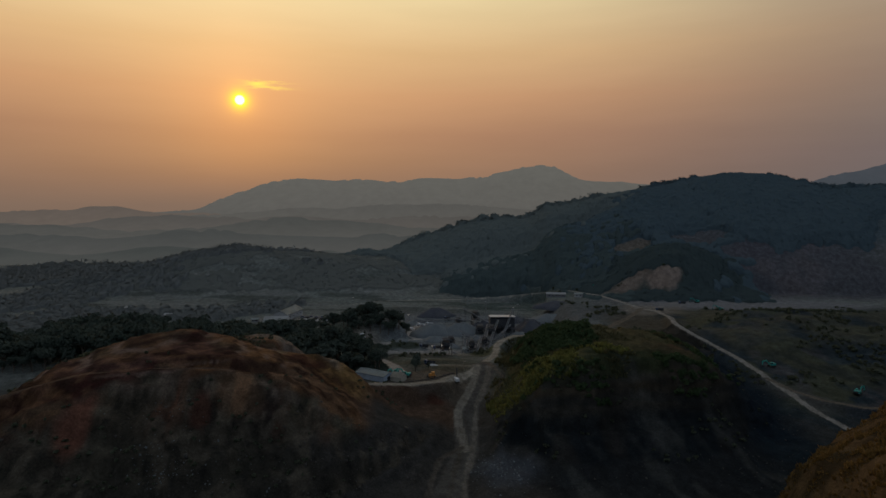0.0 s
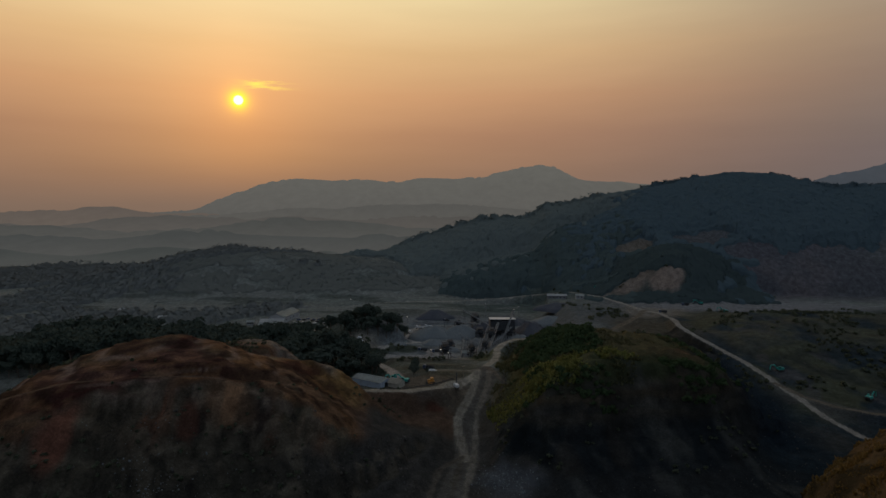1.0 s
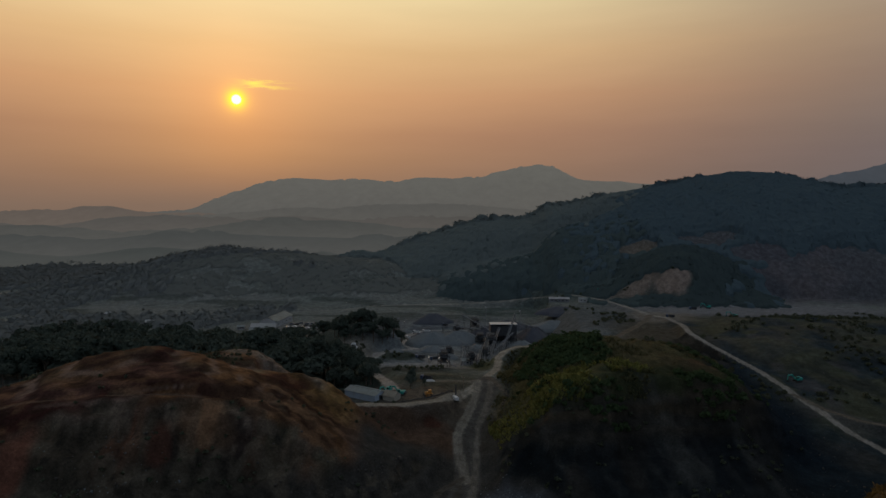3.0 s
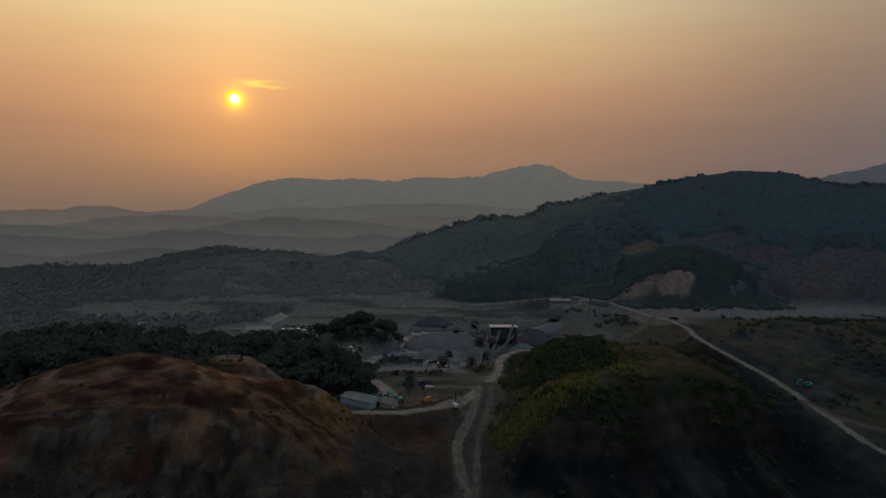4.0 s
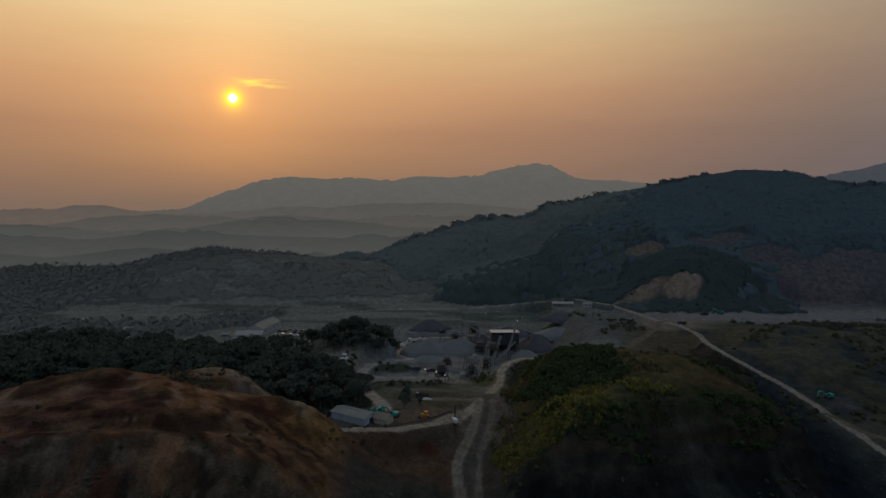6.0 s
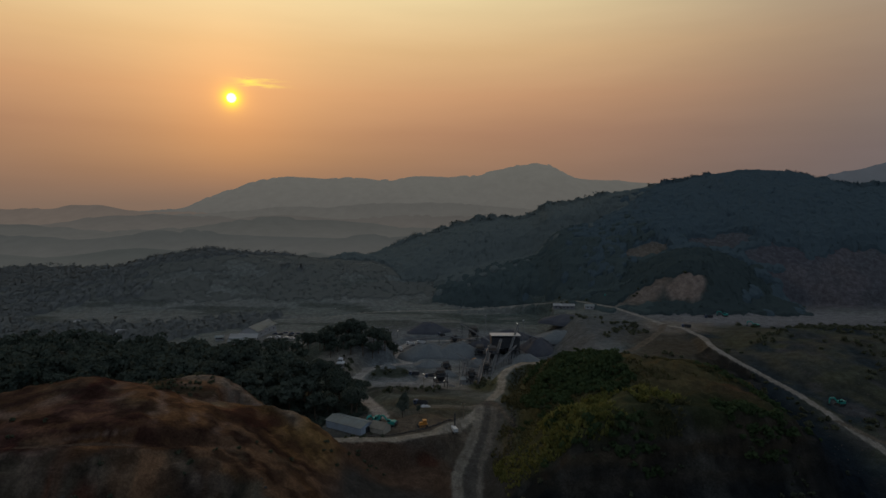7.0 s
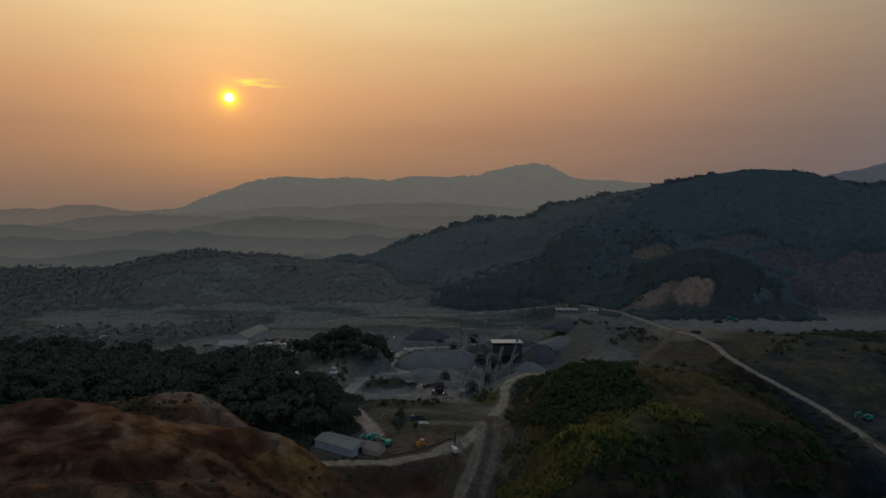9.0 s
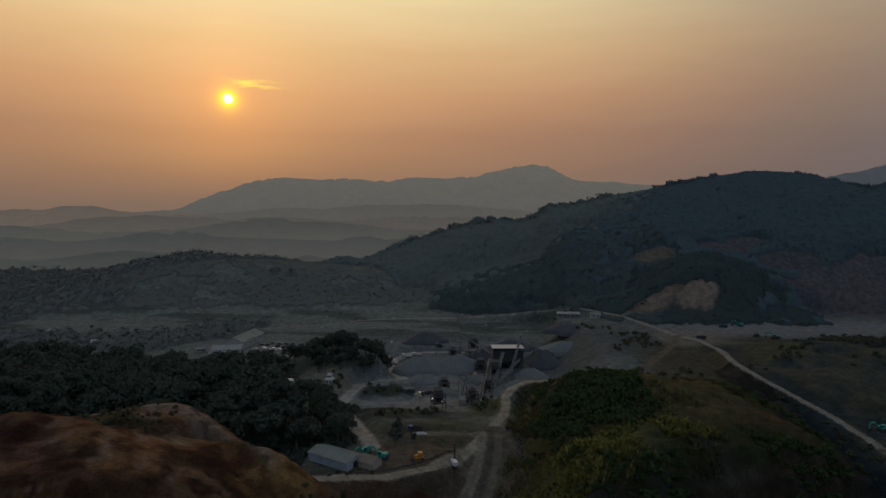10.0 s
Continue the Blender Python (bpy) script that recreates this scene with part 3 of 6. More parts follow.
    cover(patch(x, y, -18, 377, 26, 9, 0.3, 0.4, 1) * 0.85, (0.038, 0.040, 0.032))
    cover(patch(x, y, -12, 462, 22, 10, 0.3, 0.4, 2) * 0.8, (0.150, 0.160, 0.160))
    cover(patch(x, y, 18, 452, 16, 16, 0.3, 0.4, 4) * 0.8, (0.150, 0.158, 0.155))
    cover(patch(x, y, 104, 500, 44, 52, 0.4, 0.4, 1) * 0.7, (0.062, 0.067, 0.068))
    # plateau
    cover(patch(x, y, 272, 548, 120, 42, 0.3, 0.35, 2) * 0.9, (0.138, 0.134, 0.134))
    cover(patch(x, y, 182, 508, 26, 26, 0.4, 0.35, 5) * 0.8, (0.15, 0.13, 0.105))
    cover(patch(x, y, 130, 540, 50, 50, 0.4, 0.5, 1) * 0.6, (0.072, 0.078, 0.076))
    # fields of the plain, their colour lightened for the mist
    cover(patch(x, y, -300, 640, 110, 55, 0.5, 0.5, 4) * 0.7, (0.13, 0.132, 0.118))
    cover(patch(x, y, -170, 610, 130, 26, 0.5, 0.5, 4) * 0.6, (0.115, 0.117, 0.105))
    strip = rough(x * 0.22 + 0.05 * y, y, 13, 3, 1)
    plain_land = ease(560, 600, y) * (1 - ease(700, 760, y)) * (1 - ease(60, 110, x))
    cover(plain_land * ease(0.08, 0.26, strip) * 0.7, (0.052, 0.058, 0.050))
    cover(plain_land * ease(0.10, 0.28, -strip) * 0.6, (0.142, 0.142, 0.128))
    # scar and bare patches of the ridge
    cover(ease(3, 9, z - 12) * patch(x, y, 245, 612, 110, 52, 0.3, 0.3, 1), (0.034, 0.046, 0.044))
    cover(np.maximum(patch(x, y, 224, 588, 17, 11, 0.25, 0.4, 1), 0.7 * patch(x, y, 191, 597, 27, 13, 0.4, 0.5, 3)) * 0.9, (0.190, 0.146, 0.118))
    cover(patch(x, y, 222, 681, 22, 13, 0.4, 0.5, 2) * 0.85, (0.115, 0.095, 0.074))
    cover(patch(x, y, 296, 682, 38, 22, 0.5, 0.5, 2) * 0.7, (0.076, 0.070, 0.071))
    cover(patch(x, y, 390, 625, 100, 48, 0.4, 0.5, 3) * 0.8, (0.060, 0.058, 0.066))
    cover(patch(x, y, 390, 625, 100, 48, 0.4, 0.5, 3) * ease(0.05, 0.3, rough(x, y * 1.5, 34, 4, 1)) * 0.6, (0.095, 0.084, 0.086))
    cover(patch(x, y, 338, 655, 36, 17, 0.5, 0.5, 1) * 0.8, (0.064, 0.062, 0.069))
    # red hill
    on = ease(14, 24, lh) * ease(-215, -190, x)
    red = on * (1 - steep)
    mot = rough(x, y, 5, 3, 2)
    cover(red, (0.066, 0.034, 0.026))
    cover(red * ease(-100, -60, x) * 0.85, (0.100, 0.060, 0.034))
    cover(red * ease(-0.05, 0.25, rough(x, y * 1.2, 20, 4, 2) - 0.004 * (x + 105)) * 0.85, (0.034, 0.012, 0.010))
    cover(red * ease(0.05, 0.22, rough(x * 0.7 + 0.3 * y, y * 1.5, 15, 4, 0)) * 0.85, (0.022, 0.011, 0.008))
    cover(red * ease(0.10, 0.26, rough(x, y * 1.2, 15, 4, 1)) * (0.35 + 0.45 * ease(-120, -80, x)), (0.125, 0.066, 0.030))
    cover(red * ease(0.10, 0.30, rough(x, y * 1.3, 11, 4, 5)) * 0.6, (0.060, 0.046, 0.030))
    cover(red * patch(x, y, -47, 280, 20, 14, 0.5, 0.6, 2) * 0.85, (0.150, 0.090, 0.034))
    cover(red * patch(x, y, -66, 272, 9, 8, 0.4, 0.5, 4) * 0.8, (0.050, 0.018, 0.012))
    arc = np.abs(y - np.interp(x, [-118, -104, -90, -76, -62, -50], [289, 297, 299, 296, 289, 279]) + 2.5 * rough(x, y, 14, 3, 3))
    cover(red * (1 - ease(2.5, 8.0, arc)) * ease(-120, -108, x) * (1 - ease(-54, -46, x)) * 0.9, (0.150, 0.124, 0.096))
    cover(red * patch(x, y, -98, 284, 12, 8, 0.5, 0.4, 1) * 0.85, (0.040, 0.038, 0.022))
    cover(red * patch(x, y, -82, 276, 7, 4, 0.5, 0.4, 3) * 0.8, (0.145, 0.110, 0.070))
    cover(red * patch(x, y, -165, 265, 36, 40, 0.5, 0.5, 2) * 0.5, (0.05, 0.047, 0.03))
    cover(red * ease(0.06, 0.2, mot) * 0.6, (0.024, 0.014, 0.010))
    cover(red * ease(0.10, 0.25, -mot) * 0.4, (0.140, 0.078, 0.042))
    cover(steep * on, (0.050, 0.040, 0.028))
    depth = lh - np.interp(x, [-240, -175, -134, -90, -65, -43, -20, 0], [22, 34, 46, 42, 36, 25, 18, 12])
    streak = rough(x, y * 0.18, 11, 3, 3)
    thin = rough(x, y * 0.14, 4.0, 3, 1)
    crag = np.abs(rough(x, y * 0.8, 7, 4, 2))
    cover(steep * on * ease(-14, -4, depth) * ease(-0.1, 0.4, rough(x, y * 0.3, 24, 3, 0)) * 0.7, (0.056, 0.054, 0.030))
    cover(steep * on * ease(0.12, 0.4, streak) * ease(-20, -8, depth) * 0.8, (0.092, 0.043, 0.026))
    cover(steep * on * ease(0.10, 0.30, thin) * ease(-24, -6, depth) * 0.55, (0.088, 0.062, 0.042))
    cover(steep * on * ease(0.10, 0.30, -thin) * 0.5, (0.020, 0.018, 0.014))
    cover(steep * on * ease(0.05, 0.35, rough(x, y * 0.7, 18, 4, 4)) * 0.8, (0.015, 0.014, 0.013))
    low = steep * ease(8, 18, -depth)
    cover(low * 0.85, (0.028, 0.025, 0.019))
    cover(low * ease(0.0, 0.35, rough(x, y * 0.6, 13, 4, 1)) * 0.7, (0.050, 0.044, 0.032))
    # pale crags and black creases paint the relief that soft light hides
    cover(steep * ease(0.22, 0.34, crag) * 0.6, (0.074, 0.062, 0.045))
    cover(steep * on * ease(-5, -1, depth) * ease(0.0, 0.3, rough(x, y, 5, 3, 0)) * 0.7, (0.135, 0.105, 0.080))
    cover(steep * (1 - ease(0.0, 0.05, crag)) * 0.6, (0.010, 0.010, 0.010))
    cover(steep * patch(x, y, -79, 225, 9, 9, 0.5, 0.6, 2) * (0.45 + 0.45 * ease(-0.1, 0.2, thin)), (0.160, 0.090, 0.050))
    cover(steep * patch(x, y, -128, 199, 5, 9, 0.4, 0.4, 3) * 0.8, (0.125, 0.050, 0.032))
    cover(steep * patch(x, y, -90, 214, 3, 6, 0.4, 0.5, 1) * 0.5, (0.085, 0.030, 0.020))
    cover(steep * patch(x, y, -44, 243, 9, 14, 0.5, 0.6, 2) * 0.7, (0.066, 0.062, 0.042))
    # crusted edges of the stripped terraces, and darker bands between them
    calm = 1 - ease(-72, -58, x)
    shelf = np.abs((z / 3.4 + 0.9 * rough(x, y, 45, 3, 5)) % 1.0 - 0.5)
    cover(red * calm * (1 - ease(0.04, 0.17, shelf)) * ease(-0.15, 0.2, rough(x, y, 19, 3, 3)) * 0.75, (0.150, 0.102, 0.078))
    cover(red * calm * ease(0.34, 0.48, shelf) * ease(-0.15, 0.2, rough(x, y, 23, 3, 0)) * 0.7, (0.026, 0.013, 0.011))
    # grassy hill
    g = ease(6, 16, rh)
    cover(g, (0.056, 0.056, 0.028))
    cover(g * ease(-0.2, 0.4, rough(x, y, 26, 4, 5)) * 0.6, (0.024, 0.030, 0.011))
    cover(g * patch(x, y, 106, 336, 24, 46, 0.5, 0.5, 3) * 0.75, (0.066, 0.052, 0.027))
    cover(g * patch(x, y, 132, 300, 22, 24, 0.5, 0.5, 2) * 0.6, (0.034, 0.023, 0.014))
    cover(g * patch(x, y, 128, 316, 7, 5, 0.5, 0.5, 2) * 0.8, (0.090, 0.052, 0.028))
    cover(g * patch(x, y, 122, 292, 6, 5, 0.5, 0.5, 1) * 0.8, (0.070, 0.045, 0.026))
    # shaded front of the hill, put into the grass colour
    cover(g * patch(x, y, 108, 286, 34, 18, 0.5, 0.5, 3) * 0.85, (0.018, 0.023, 0.012))
    # shade of the cut face, painted into the rock colour
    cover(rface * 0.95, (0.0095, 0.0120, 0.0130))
    # wisps and black patches stand for relief lost in even light
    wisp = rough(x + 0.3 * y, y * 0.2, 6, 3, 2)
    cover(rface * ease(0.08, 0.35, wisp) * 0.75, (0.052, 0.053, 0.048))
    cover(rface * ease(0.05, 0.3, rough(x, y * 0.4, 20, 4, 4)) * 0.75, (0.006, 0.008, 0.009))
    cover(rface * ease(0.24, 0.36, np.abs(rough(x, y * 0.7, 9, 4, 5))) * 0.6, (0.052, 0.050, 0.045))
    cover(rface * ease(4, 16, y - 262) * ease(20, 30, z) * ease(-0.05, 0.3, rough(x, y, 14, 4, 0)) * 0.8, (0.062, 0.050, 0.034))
    # foot of the face and pit floor, also darkened as painted shade
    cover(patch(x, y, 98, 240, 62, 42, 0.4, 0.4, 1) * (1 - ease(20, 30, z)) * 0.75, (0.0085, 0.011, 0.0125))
    cover(patch(x, y, 98, 240, 66, 46, 0.4, 0.4, 1) * ease(0.1, 0.4, rough(x + 0.3 * y, y * 0.3, 9, 3, 5)) * 0.6, (0.040, 0.041, 0.037))
    strata = ease(-0.2, 0.5, np.sin(z * 0.9 + 2.5 * rough(x, y, 25, 3, 1)))
    cover(rface * ease(9, 24, z) * (0.35 + 0.5 * strata), (0.040, 0.032, 0.021))
    cover(rface * ease(0.1, 0.5, rough(x, y * 0.25, 14, 3, 1)) * 0.5, (0.024, 0.021, 0.017))
    cover(patch(x, y, 27, 238, 13, 12, 0.5, 0.4, 2) * 0.7, (0.06, 0.068, 0.078))
    # deepest painted shade, in the pit between hill and road
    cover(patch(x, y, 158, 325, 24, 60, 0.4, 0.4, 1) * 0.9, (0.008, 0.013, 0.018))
    cover(patch(x, y, -18, 290, 30, 12, 0.4, 0.4, 1) * 0.75, (0.080, 0.047, 0.029))
    cover(patch(x, y, -4, 298.5, 4.5, 2.6, 0.3, 0.3, 2), (0.05, 0.024, 0.016))
    # dry spur
    near = ease(0, 3, mound - z + 4) * (x > 80) * (y < 280)
    cover(near * 0.9, (0.085, 0.055, 0.026))
    # dark patches stand in for shade between the grass clumps
    cover(near * ease(0.05, 0.3, rough(x, y, 7, 4, 2)) * 0.8, (0.022, 0.018, 0.010))
    for key, (half, pts) in ROADS.items():
        d, high = nearest_road(x, y, key)
        d = d + (0.8 + 1.6 * (key == "bench_track")) * rough(x, y, 6 + 12 * (key == "bench_track"), 3, 2)
        pale = {"far_road": (0.20, 0.185, 0.160), "haul_road": (0.22, 0.195, 0.155), "yard_link": (0.13, 0.115, 0.088), "island_track": (0.17, 0.165, 0.155), "yard_track": (0.25, 0.232, 0.205), "yard_loop": (0.25, 0.235, 0.212), "ramp": (0.070, 0.064, 0.055), "ramp_left_lane": (0.150, 0.134, 0.108), "ramp_right_lane": (0.110, 0.098, 0.080), "pit_branch": (0.070, 0.060, 0.048), "pit_branch_two": (0.066, 0.058, 0.046), "bench_track": (0.085, 0.058, 0.040), "hill_track": (0.09, 0.075, 0.058)}.get(key, (0.10, 0.085, 0.066))
        cover((1 - ease(half * 0.9, half * 1.25, d)) * 0.95, pale)
        cover((1 - ease(half * 0.05, half * 0.32, np.abs(np.abs(d) - half * 0.1))) * 0.4, tuple(0.72 * c for c in pale))
    rows, cols = x.shape
    me = bpy.data.meshes.new("ground")
    co = np.stack([x, y, z], -1).reshape(-1, 3)
    i = np.arange(rows * cols).reshape(rows, cols)
    quads = np.stack([i[:-1, :-1], i[:-1, 1:], i[1:, 1:], i[1:, :-1]], -1).reshape(-1, 4)
    fill_mesh(me, co, quads)
    me.polygons.foreach_set("use_smooth", np.ones(len(quads), bool))
    # ground colours, with painted shade and haze among them
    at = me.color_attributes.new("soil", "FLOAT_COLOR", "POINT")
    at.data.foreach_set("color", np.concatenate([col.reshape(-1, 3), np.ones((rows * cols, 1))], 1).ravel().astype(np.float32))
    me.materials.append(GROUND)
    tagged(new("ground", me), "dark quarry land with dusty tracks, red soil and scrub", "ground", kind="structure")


def fill_mesh(me, co, quads):
    me.vertices.add(len(co))
    me.vertices.foreach_set("co", np.ascontiguousarray(co, np.float32).ravel())
    me.loops.add(quads.size)
    me.loops.foreach_set("vertex_index", np.ascontiguousarray(quads, np.int32).ravel())
    me.polygons.add(len(quads))
    me.polygons.foreach_set("loop_start", np.arange(0, quads.size, quads.shape[1], dtype=np.int32))
    me.update(calc_edges=True)
    me.validate()


def high(x, y):
    return float(land(np.array([x]), np.array([y]))[0][0])


build_ground()


# ---- hills in the haze, far off ----
def far_hill(name, label, y, outline, crest, foot, depth=260.0, bumps=5.0, seed=0, sway=0.0):
    """A chain of hills at a distance: heights along x, sloping towards the plain on both sides, with trees along the top."""
    xs0, zs0 = zip(*outline)
    xs = np.arange(xs0[0], xs0[-1] + 1, max(3.0, (xs0[-1] - xs0[0]) / 900))
    top = np.interp(xs, xs0, zs0)
    k = 9
    top = np.convolve(np.pad(top, k, mode="edge"), np.ones(2 * k + 1) / (2 * k + 1), "valid")
    top = top + sway * rough(xs, 0 * xs + 40 * seed, 420, 3, seed)
    s = np.array([-1.0, -0.8, -0.6, -0.42, -0.27, -0.15, -0.06, 0.0, 0.1, 0.35, 1.0])
    rise = np.array([0.0, 0.16, 0.36, 0.57, 0.75, 0.89, 0.97, 1.0, 0.96, 0.7, 0.0])
    X, S = np.meshgrid(xs, s)
    R = np.repeat(rise[:, None], len(xs), 1)
    clump = np.sqrt(np.clip(grain(X, S * 60, 13 + bumps, seed) - 0.25, 0, 1)) * ease(-0.4, 0.3, rough(X, S * 20, 160, 2, seed + 3))
    wood = bumps * (1.5 * clump + 0.5 * rough(X, S * 90, 90, 3, seed + 1))
    Z = -6 + (top[None] + 6) * R + wood * R + 0.12 * top[None] * rough(X, S * 200, 240, 3, seed) * (R < 0.99) * R
    Y = y + S * depth + 20 * rough(X, S * 50, 300, 2, seed + 2)
    i = np.arange(X.size).reshape(X.shape)
    quads = np.stack([i[:-1, :-1], i[:-1, 1:], i[1:, 1:], i[1:, :-1]], -1).reshape(-1, 4)
    me = bpy.data.meshes.new(name)
    fill_mesh(me, np.stack([X, Y, Z], -1).reshape(-1, 3), quads)
    me.polygons.foreach_set("use_smooth", np.ones(len(quads), bool))
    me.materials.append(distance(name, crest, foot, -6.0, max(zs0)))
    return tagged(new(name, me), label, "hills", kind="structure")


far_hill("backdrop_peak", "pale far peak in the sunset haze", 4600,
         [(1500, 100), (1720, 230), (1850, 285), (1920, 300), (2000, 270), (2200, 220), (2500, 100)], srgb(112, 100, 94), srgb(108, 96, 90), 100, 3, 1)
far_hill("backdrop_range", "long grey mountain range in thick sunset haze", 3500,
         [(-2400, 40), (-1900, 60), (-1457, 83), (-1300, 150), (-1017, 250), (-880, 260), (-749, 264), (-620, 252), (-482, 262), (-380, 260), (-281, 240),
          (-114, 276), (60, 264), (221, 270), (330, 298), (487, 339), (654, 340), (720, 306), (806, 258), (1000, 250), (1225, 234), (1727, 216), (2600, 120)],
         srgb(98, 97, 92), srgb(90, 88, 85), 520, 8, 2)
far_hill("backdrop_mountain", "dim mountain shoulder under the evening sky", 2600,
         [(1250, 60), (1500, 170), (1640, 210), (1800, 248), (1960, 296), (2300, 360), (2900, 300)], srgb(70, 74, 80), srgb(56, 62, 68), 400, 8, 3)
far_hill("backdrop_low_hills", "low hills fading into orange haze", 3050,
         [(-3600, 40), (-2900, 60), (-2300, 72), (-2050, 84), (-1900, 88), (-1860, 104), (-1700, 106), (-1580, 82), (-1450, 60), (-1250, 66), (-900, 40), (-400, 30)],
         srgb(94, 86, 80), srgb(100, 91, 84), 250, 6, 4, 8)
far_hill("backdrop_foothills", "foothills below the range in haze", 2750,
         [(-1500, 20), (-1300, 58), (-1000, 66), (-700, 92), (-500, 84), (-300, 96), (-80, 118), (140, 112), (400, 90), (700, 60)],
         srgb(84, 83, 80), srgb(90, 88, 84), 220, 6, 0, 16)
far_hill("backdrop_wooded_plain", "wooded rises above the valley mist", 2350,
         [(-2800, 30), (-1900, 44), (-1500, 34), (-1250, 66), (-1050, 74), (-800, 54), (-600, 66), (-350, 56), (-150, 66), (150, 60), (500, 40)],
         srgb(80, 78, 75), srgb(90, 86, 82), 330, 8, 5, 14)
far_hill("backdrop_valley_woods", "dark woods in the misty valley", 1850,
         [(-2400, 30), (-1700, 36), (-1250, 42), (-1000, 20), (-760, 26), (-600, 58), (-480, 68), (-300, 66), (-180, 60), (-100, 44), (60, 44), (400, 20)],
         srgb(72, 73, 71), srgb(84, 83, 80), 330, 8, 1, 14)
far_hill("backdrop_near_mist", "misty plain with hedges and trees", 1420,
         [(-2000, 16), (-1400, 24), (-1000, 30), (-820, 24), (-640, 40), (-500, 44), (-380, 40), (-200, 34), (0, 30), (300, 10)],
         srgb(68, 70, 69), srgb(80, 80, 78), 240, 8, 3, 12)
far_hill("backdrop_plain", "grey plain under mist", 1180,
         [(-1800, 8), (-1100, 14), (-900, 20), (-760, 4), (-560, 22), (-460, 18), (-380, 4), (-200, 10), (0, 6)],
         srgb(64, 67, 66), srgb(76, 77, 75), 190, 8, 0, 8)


# ---- trees and scrub ----
def leaf_quads(rng, lobes, count, size, flat=0.75, lying=0.0):
    """Leaf clumps on the skin of several lobes: corners of small four-sided sprays, uneven and with gaps."""
    w = np.array([r for _, r in lobes]) ** 2
    pick = rng.choice(len(lobes), count, p=w / w.sum())
    c = np.array([p for p, _ in lobes])[pick]
    r = np.array([r for _, r in lobes])[pick]
    n = rng.normal(size=(count, 3))
    n[:, 2] = n[:, 2] * 0.9 + 0.25
    n /= np.linalg.norm(n, axis=1)[:, None]
    p = c + n * (r * rng.uniform(0.72, 1.08, count))[:, None] * np.array([1, 1, flat])
    d = n + rng.normal(size=(count, 3)) * 0.55
    if lying:
        d[:, 2] = np.abs(d[:, 2]) + lying
    d /= np.linalg.norm(d, axis=1)[:, None]
    a = np.cross(d, rng.normal(size=(count, 3)))
    a /= np.linalg.norm(a, axis=1)[:, None]
    b = np.cross(d, a)
    s = (size * rng.uniform(0.6, 1.3, count))[:, None]
    k = rng.uniform(0.55, 1.0, (count, 4))[..., None]
    q = np.stack([p + a * s * k[:, 0], p + b * s * k[:, 1], p - a * s * k[:, 2], p - b * s * k[:, 3] - d * s * 0.3], 1)
    return q


def quads_mesh(name, q, mat):
    me = bpy.data.meshes.new(name)
    fill_mesh(me, q.reshape(-1, 3), np.arange(q.shape[0] * 4).reshape(-1, 4))
    me.materials.append(mat)
    return me


def tree_kind(seed, tall, spread, leaves):
    """One kind of tree: a tapered trunk with limbs, and a crown of leaf clumps."""
    rng = np.random.RandomState(seed)
    bm = rod((0, 0, -1.0), (0.15, 0.1, tall * 0.55), 0.34, 0.2, 7)
    lobes = [((0, 0, tall * 0.72), spread * 0.62)]
    for k in range(6):
        a = k * 1.05 + rng.uniform(-0.4, 0.4)
        d, z = spread * rng.uniform(0.38, 0.62), tall * rng.uniform(0.48, 0.86)
        e = (d * math.cos(a), d * math.sin(a), z)
        rod((0.1, 0.05, tall * rng.uniform(0.3, 0.5)), e, 0.14, 0.05, 5, bm)
        lobes.append((e, spread * rng.uniform(0.34, 0.5)))
    crown = quads_mesh("crown", leaf_quads(rng, lobes, leaves, 0.56), LEAF_NEAR)
    return tidy(bm, "trunk"), crown


WOOD_LABELS = ["broad dark green tree in the quarry woods", "tall dusky tree with an uneven crown", "round-crowned tree standing in the woods",
               "slender dark tree among other trees"]


def plant_woods():
    rng = np.random.RandomState(11)
    kinds = []
    for k, (tall, spread) in enumerate(((10.5, 4.6), (12.5, 4.0), (8.5, 4.2), (11.0, 3.2))):
        trunk, crown = tree_kind(30 + k, tall, spread, 760)
        t = thing("tree", WOOD_LABELS[k], "tree", "trees of the quarry woods")
        a, b = new("trunk", trunk), new("crown", crown)
        trunk.materials.append(BARK)
        a.parent = b.parent = t
        kinds.append(t)
    spots = []
    for x, y in woodland(rng, -330, -10, 316, 540, 6.8):
        grove = ((x + 62) / 39) ** 2 + ((y - 483) / 30) ** 2 < 1
        clump = ((x + 15) / 9) ** 2 + ((y - 334) / 6) ** 2 < 1
        line = np.interp(x, [-330, -240, -160, -110, -78, -55, -38], [330, 330, 335, 345, 332, 322, 328])
        far = np.interp(x, [-330, -200, -150, -110, -80, -55, -38], [540, 520, 500, 500, 432, 392, 352])
        if (grove or clump or (line < y < far and x < -36)) and clear_of_things(x, y):
            spots.append((x, y, grove))
    spots.sort(key=lambda s: s[1] + 0.3 * abs(s[0]) - (60 if s[2] else 0))
    near, rest = spots[:295], spots[295::2]
    used = set()
    for i, (x, y, g) in enumerate(near):
        k = rng.randint(4)
        s = rng.uniform(0.95, 1.4) if g else rng.choice((0.7, 0.9, 1.1, 1.35, 1.8))
        if y < 342 and x > -26:
            s *= 0.6
        m = pose(x, y, high(x, y) - 0.1, 0, 0, rng.uniform(0, 360)) @ Matrix.Diagonal((s, s, s * rng.uniform(0.85, 1.1), 1))
        if k not in used:
            used.add(k)
            kinds[k].matrix_basis = m
        else:
            c = copy_thing(kinds[k], m)
            c.scale = m.to_scale()
    return rest


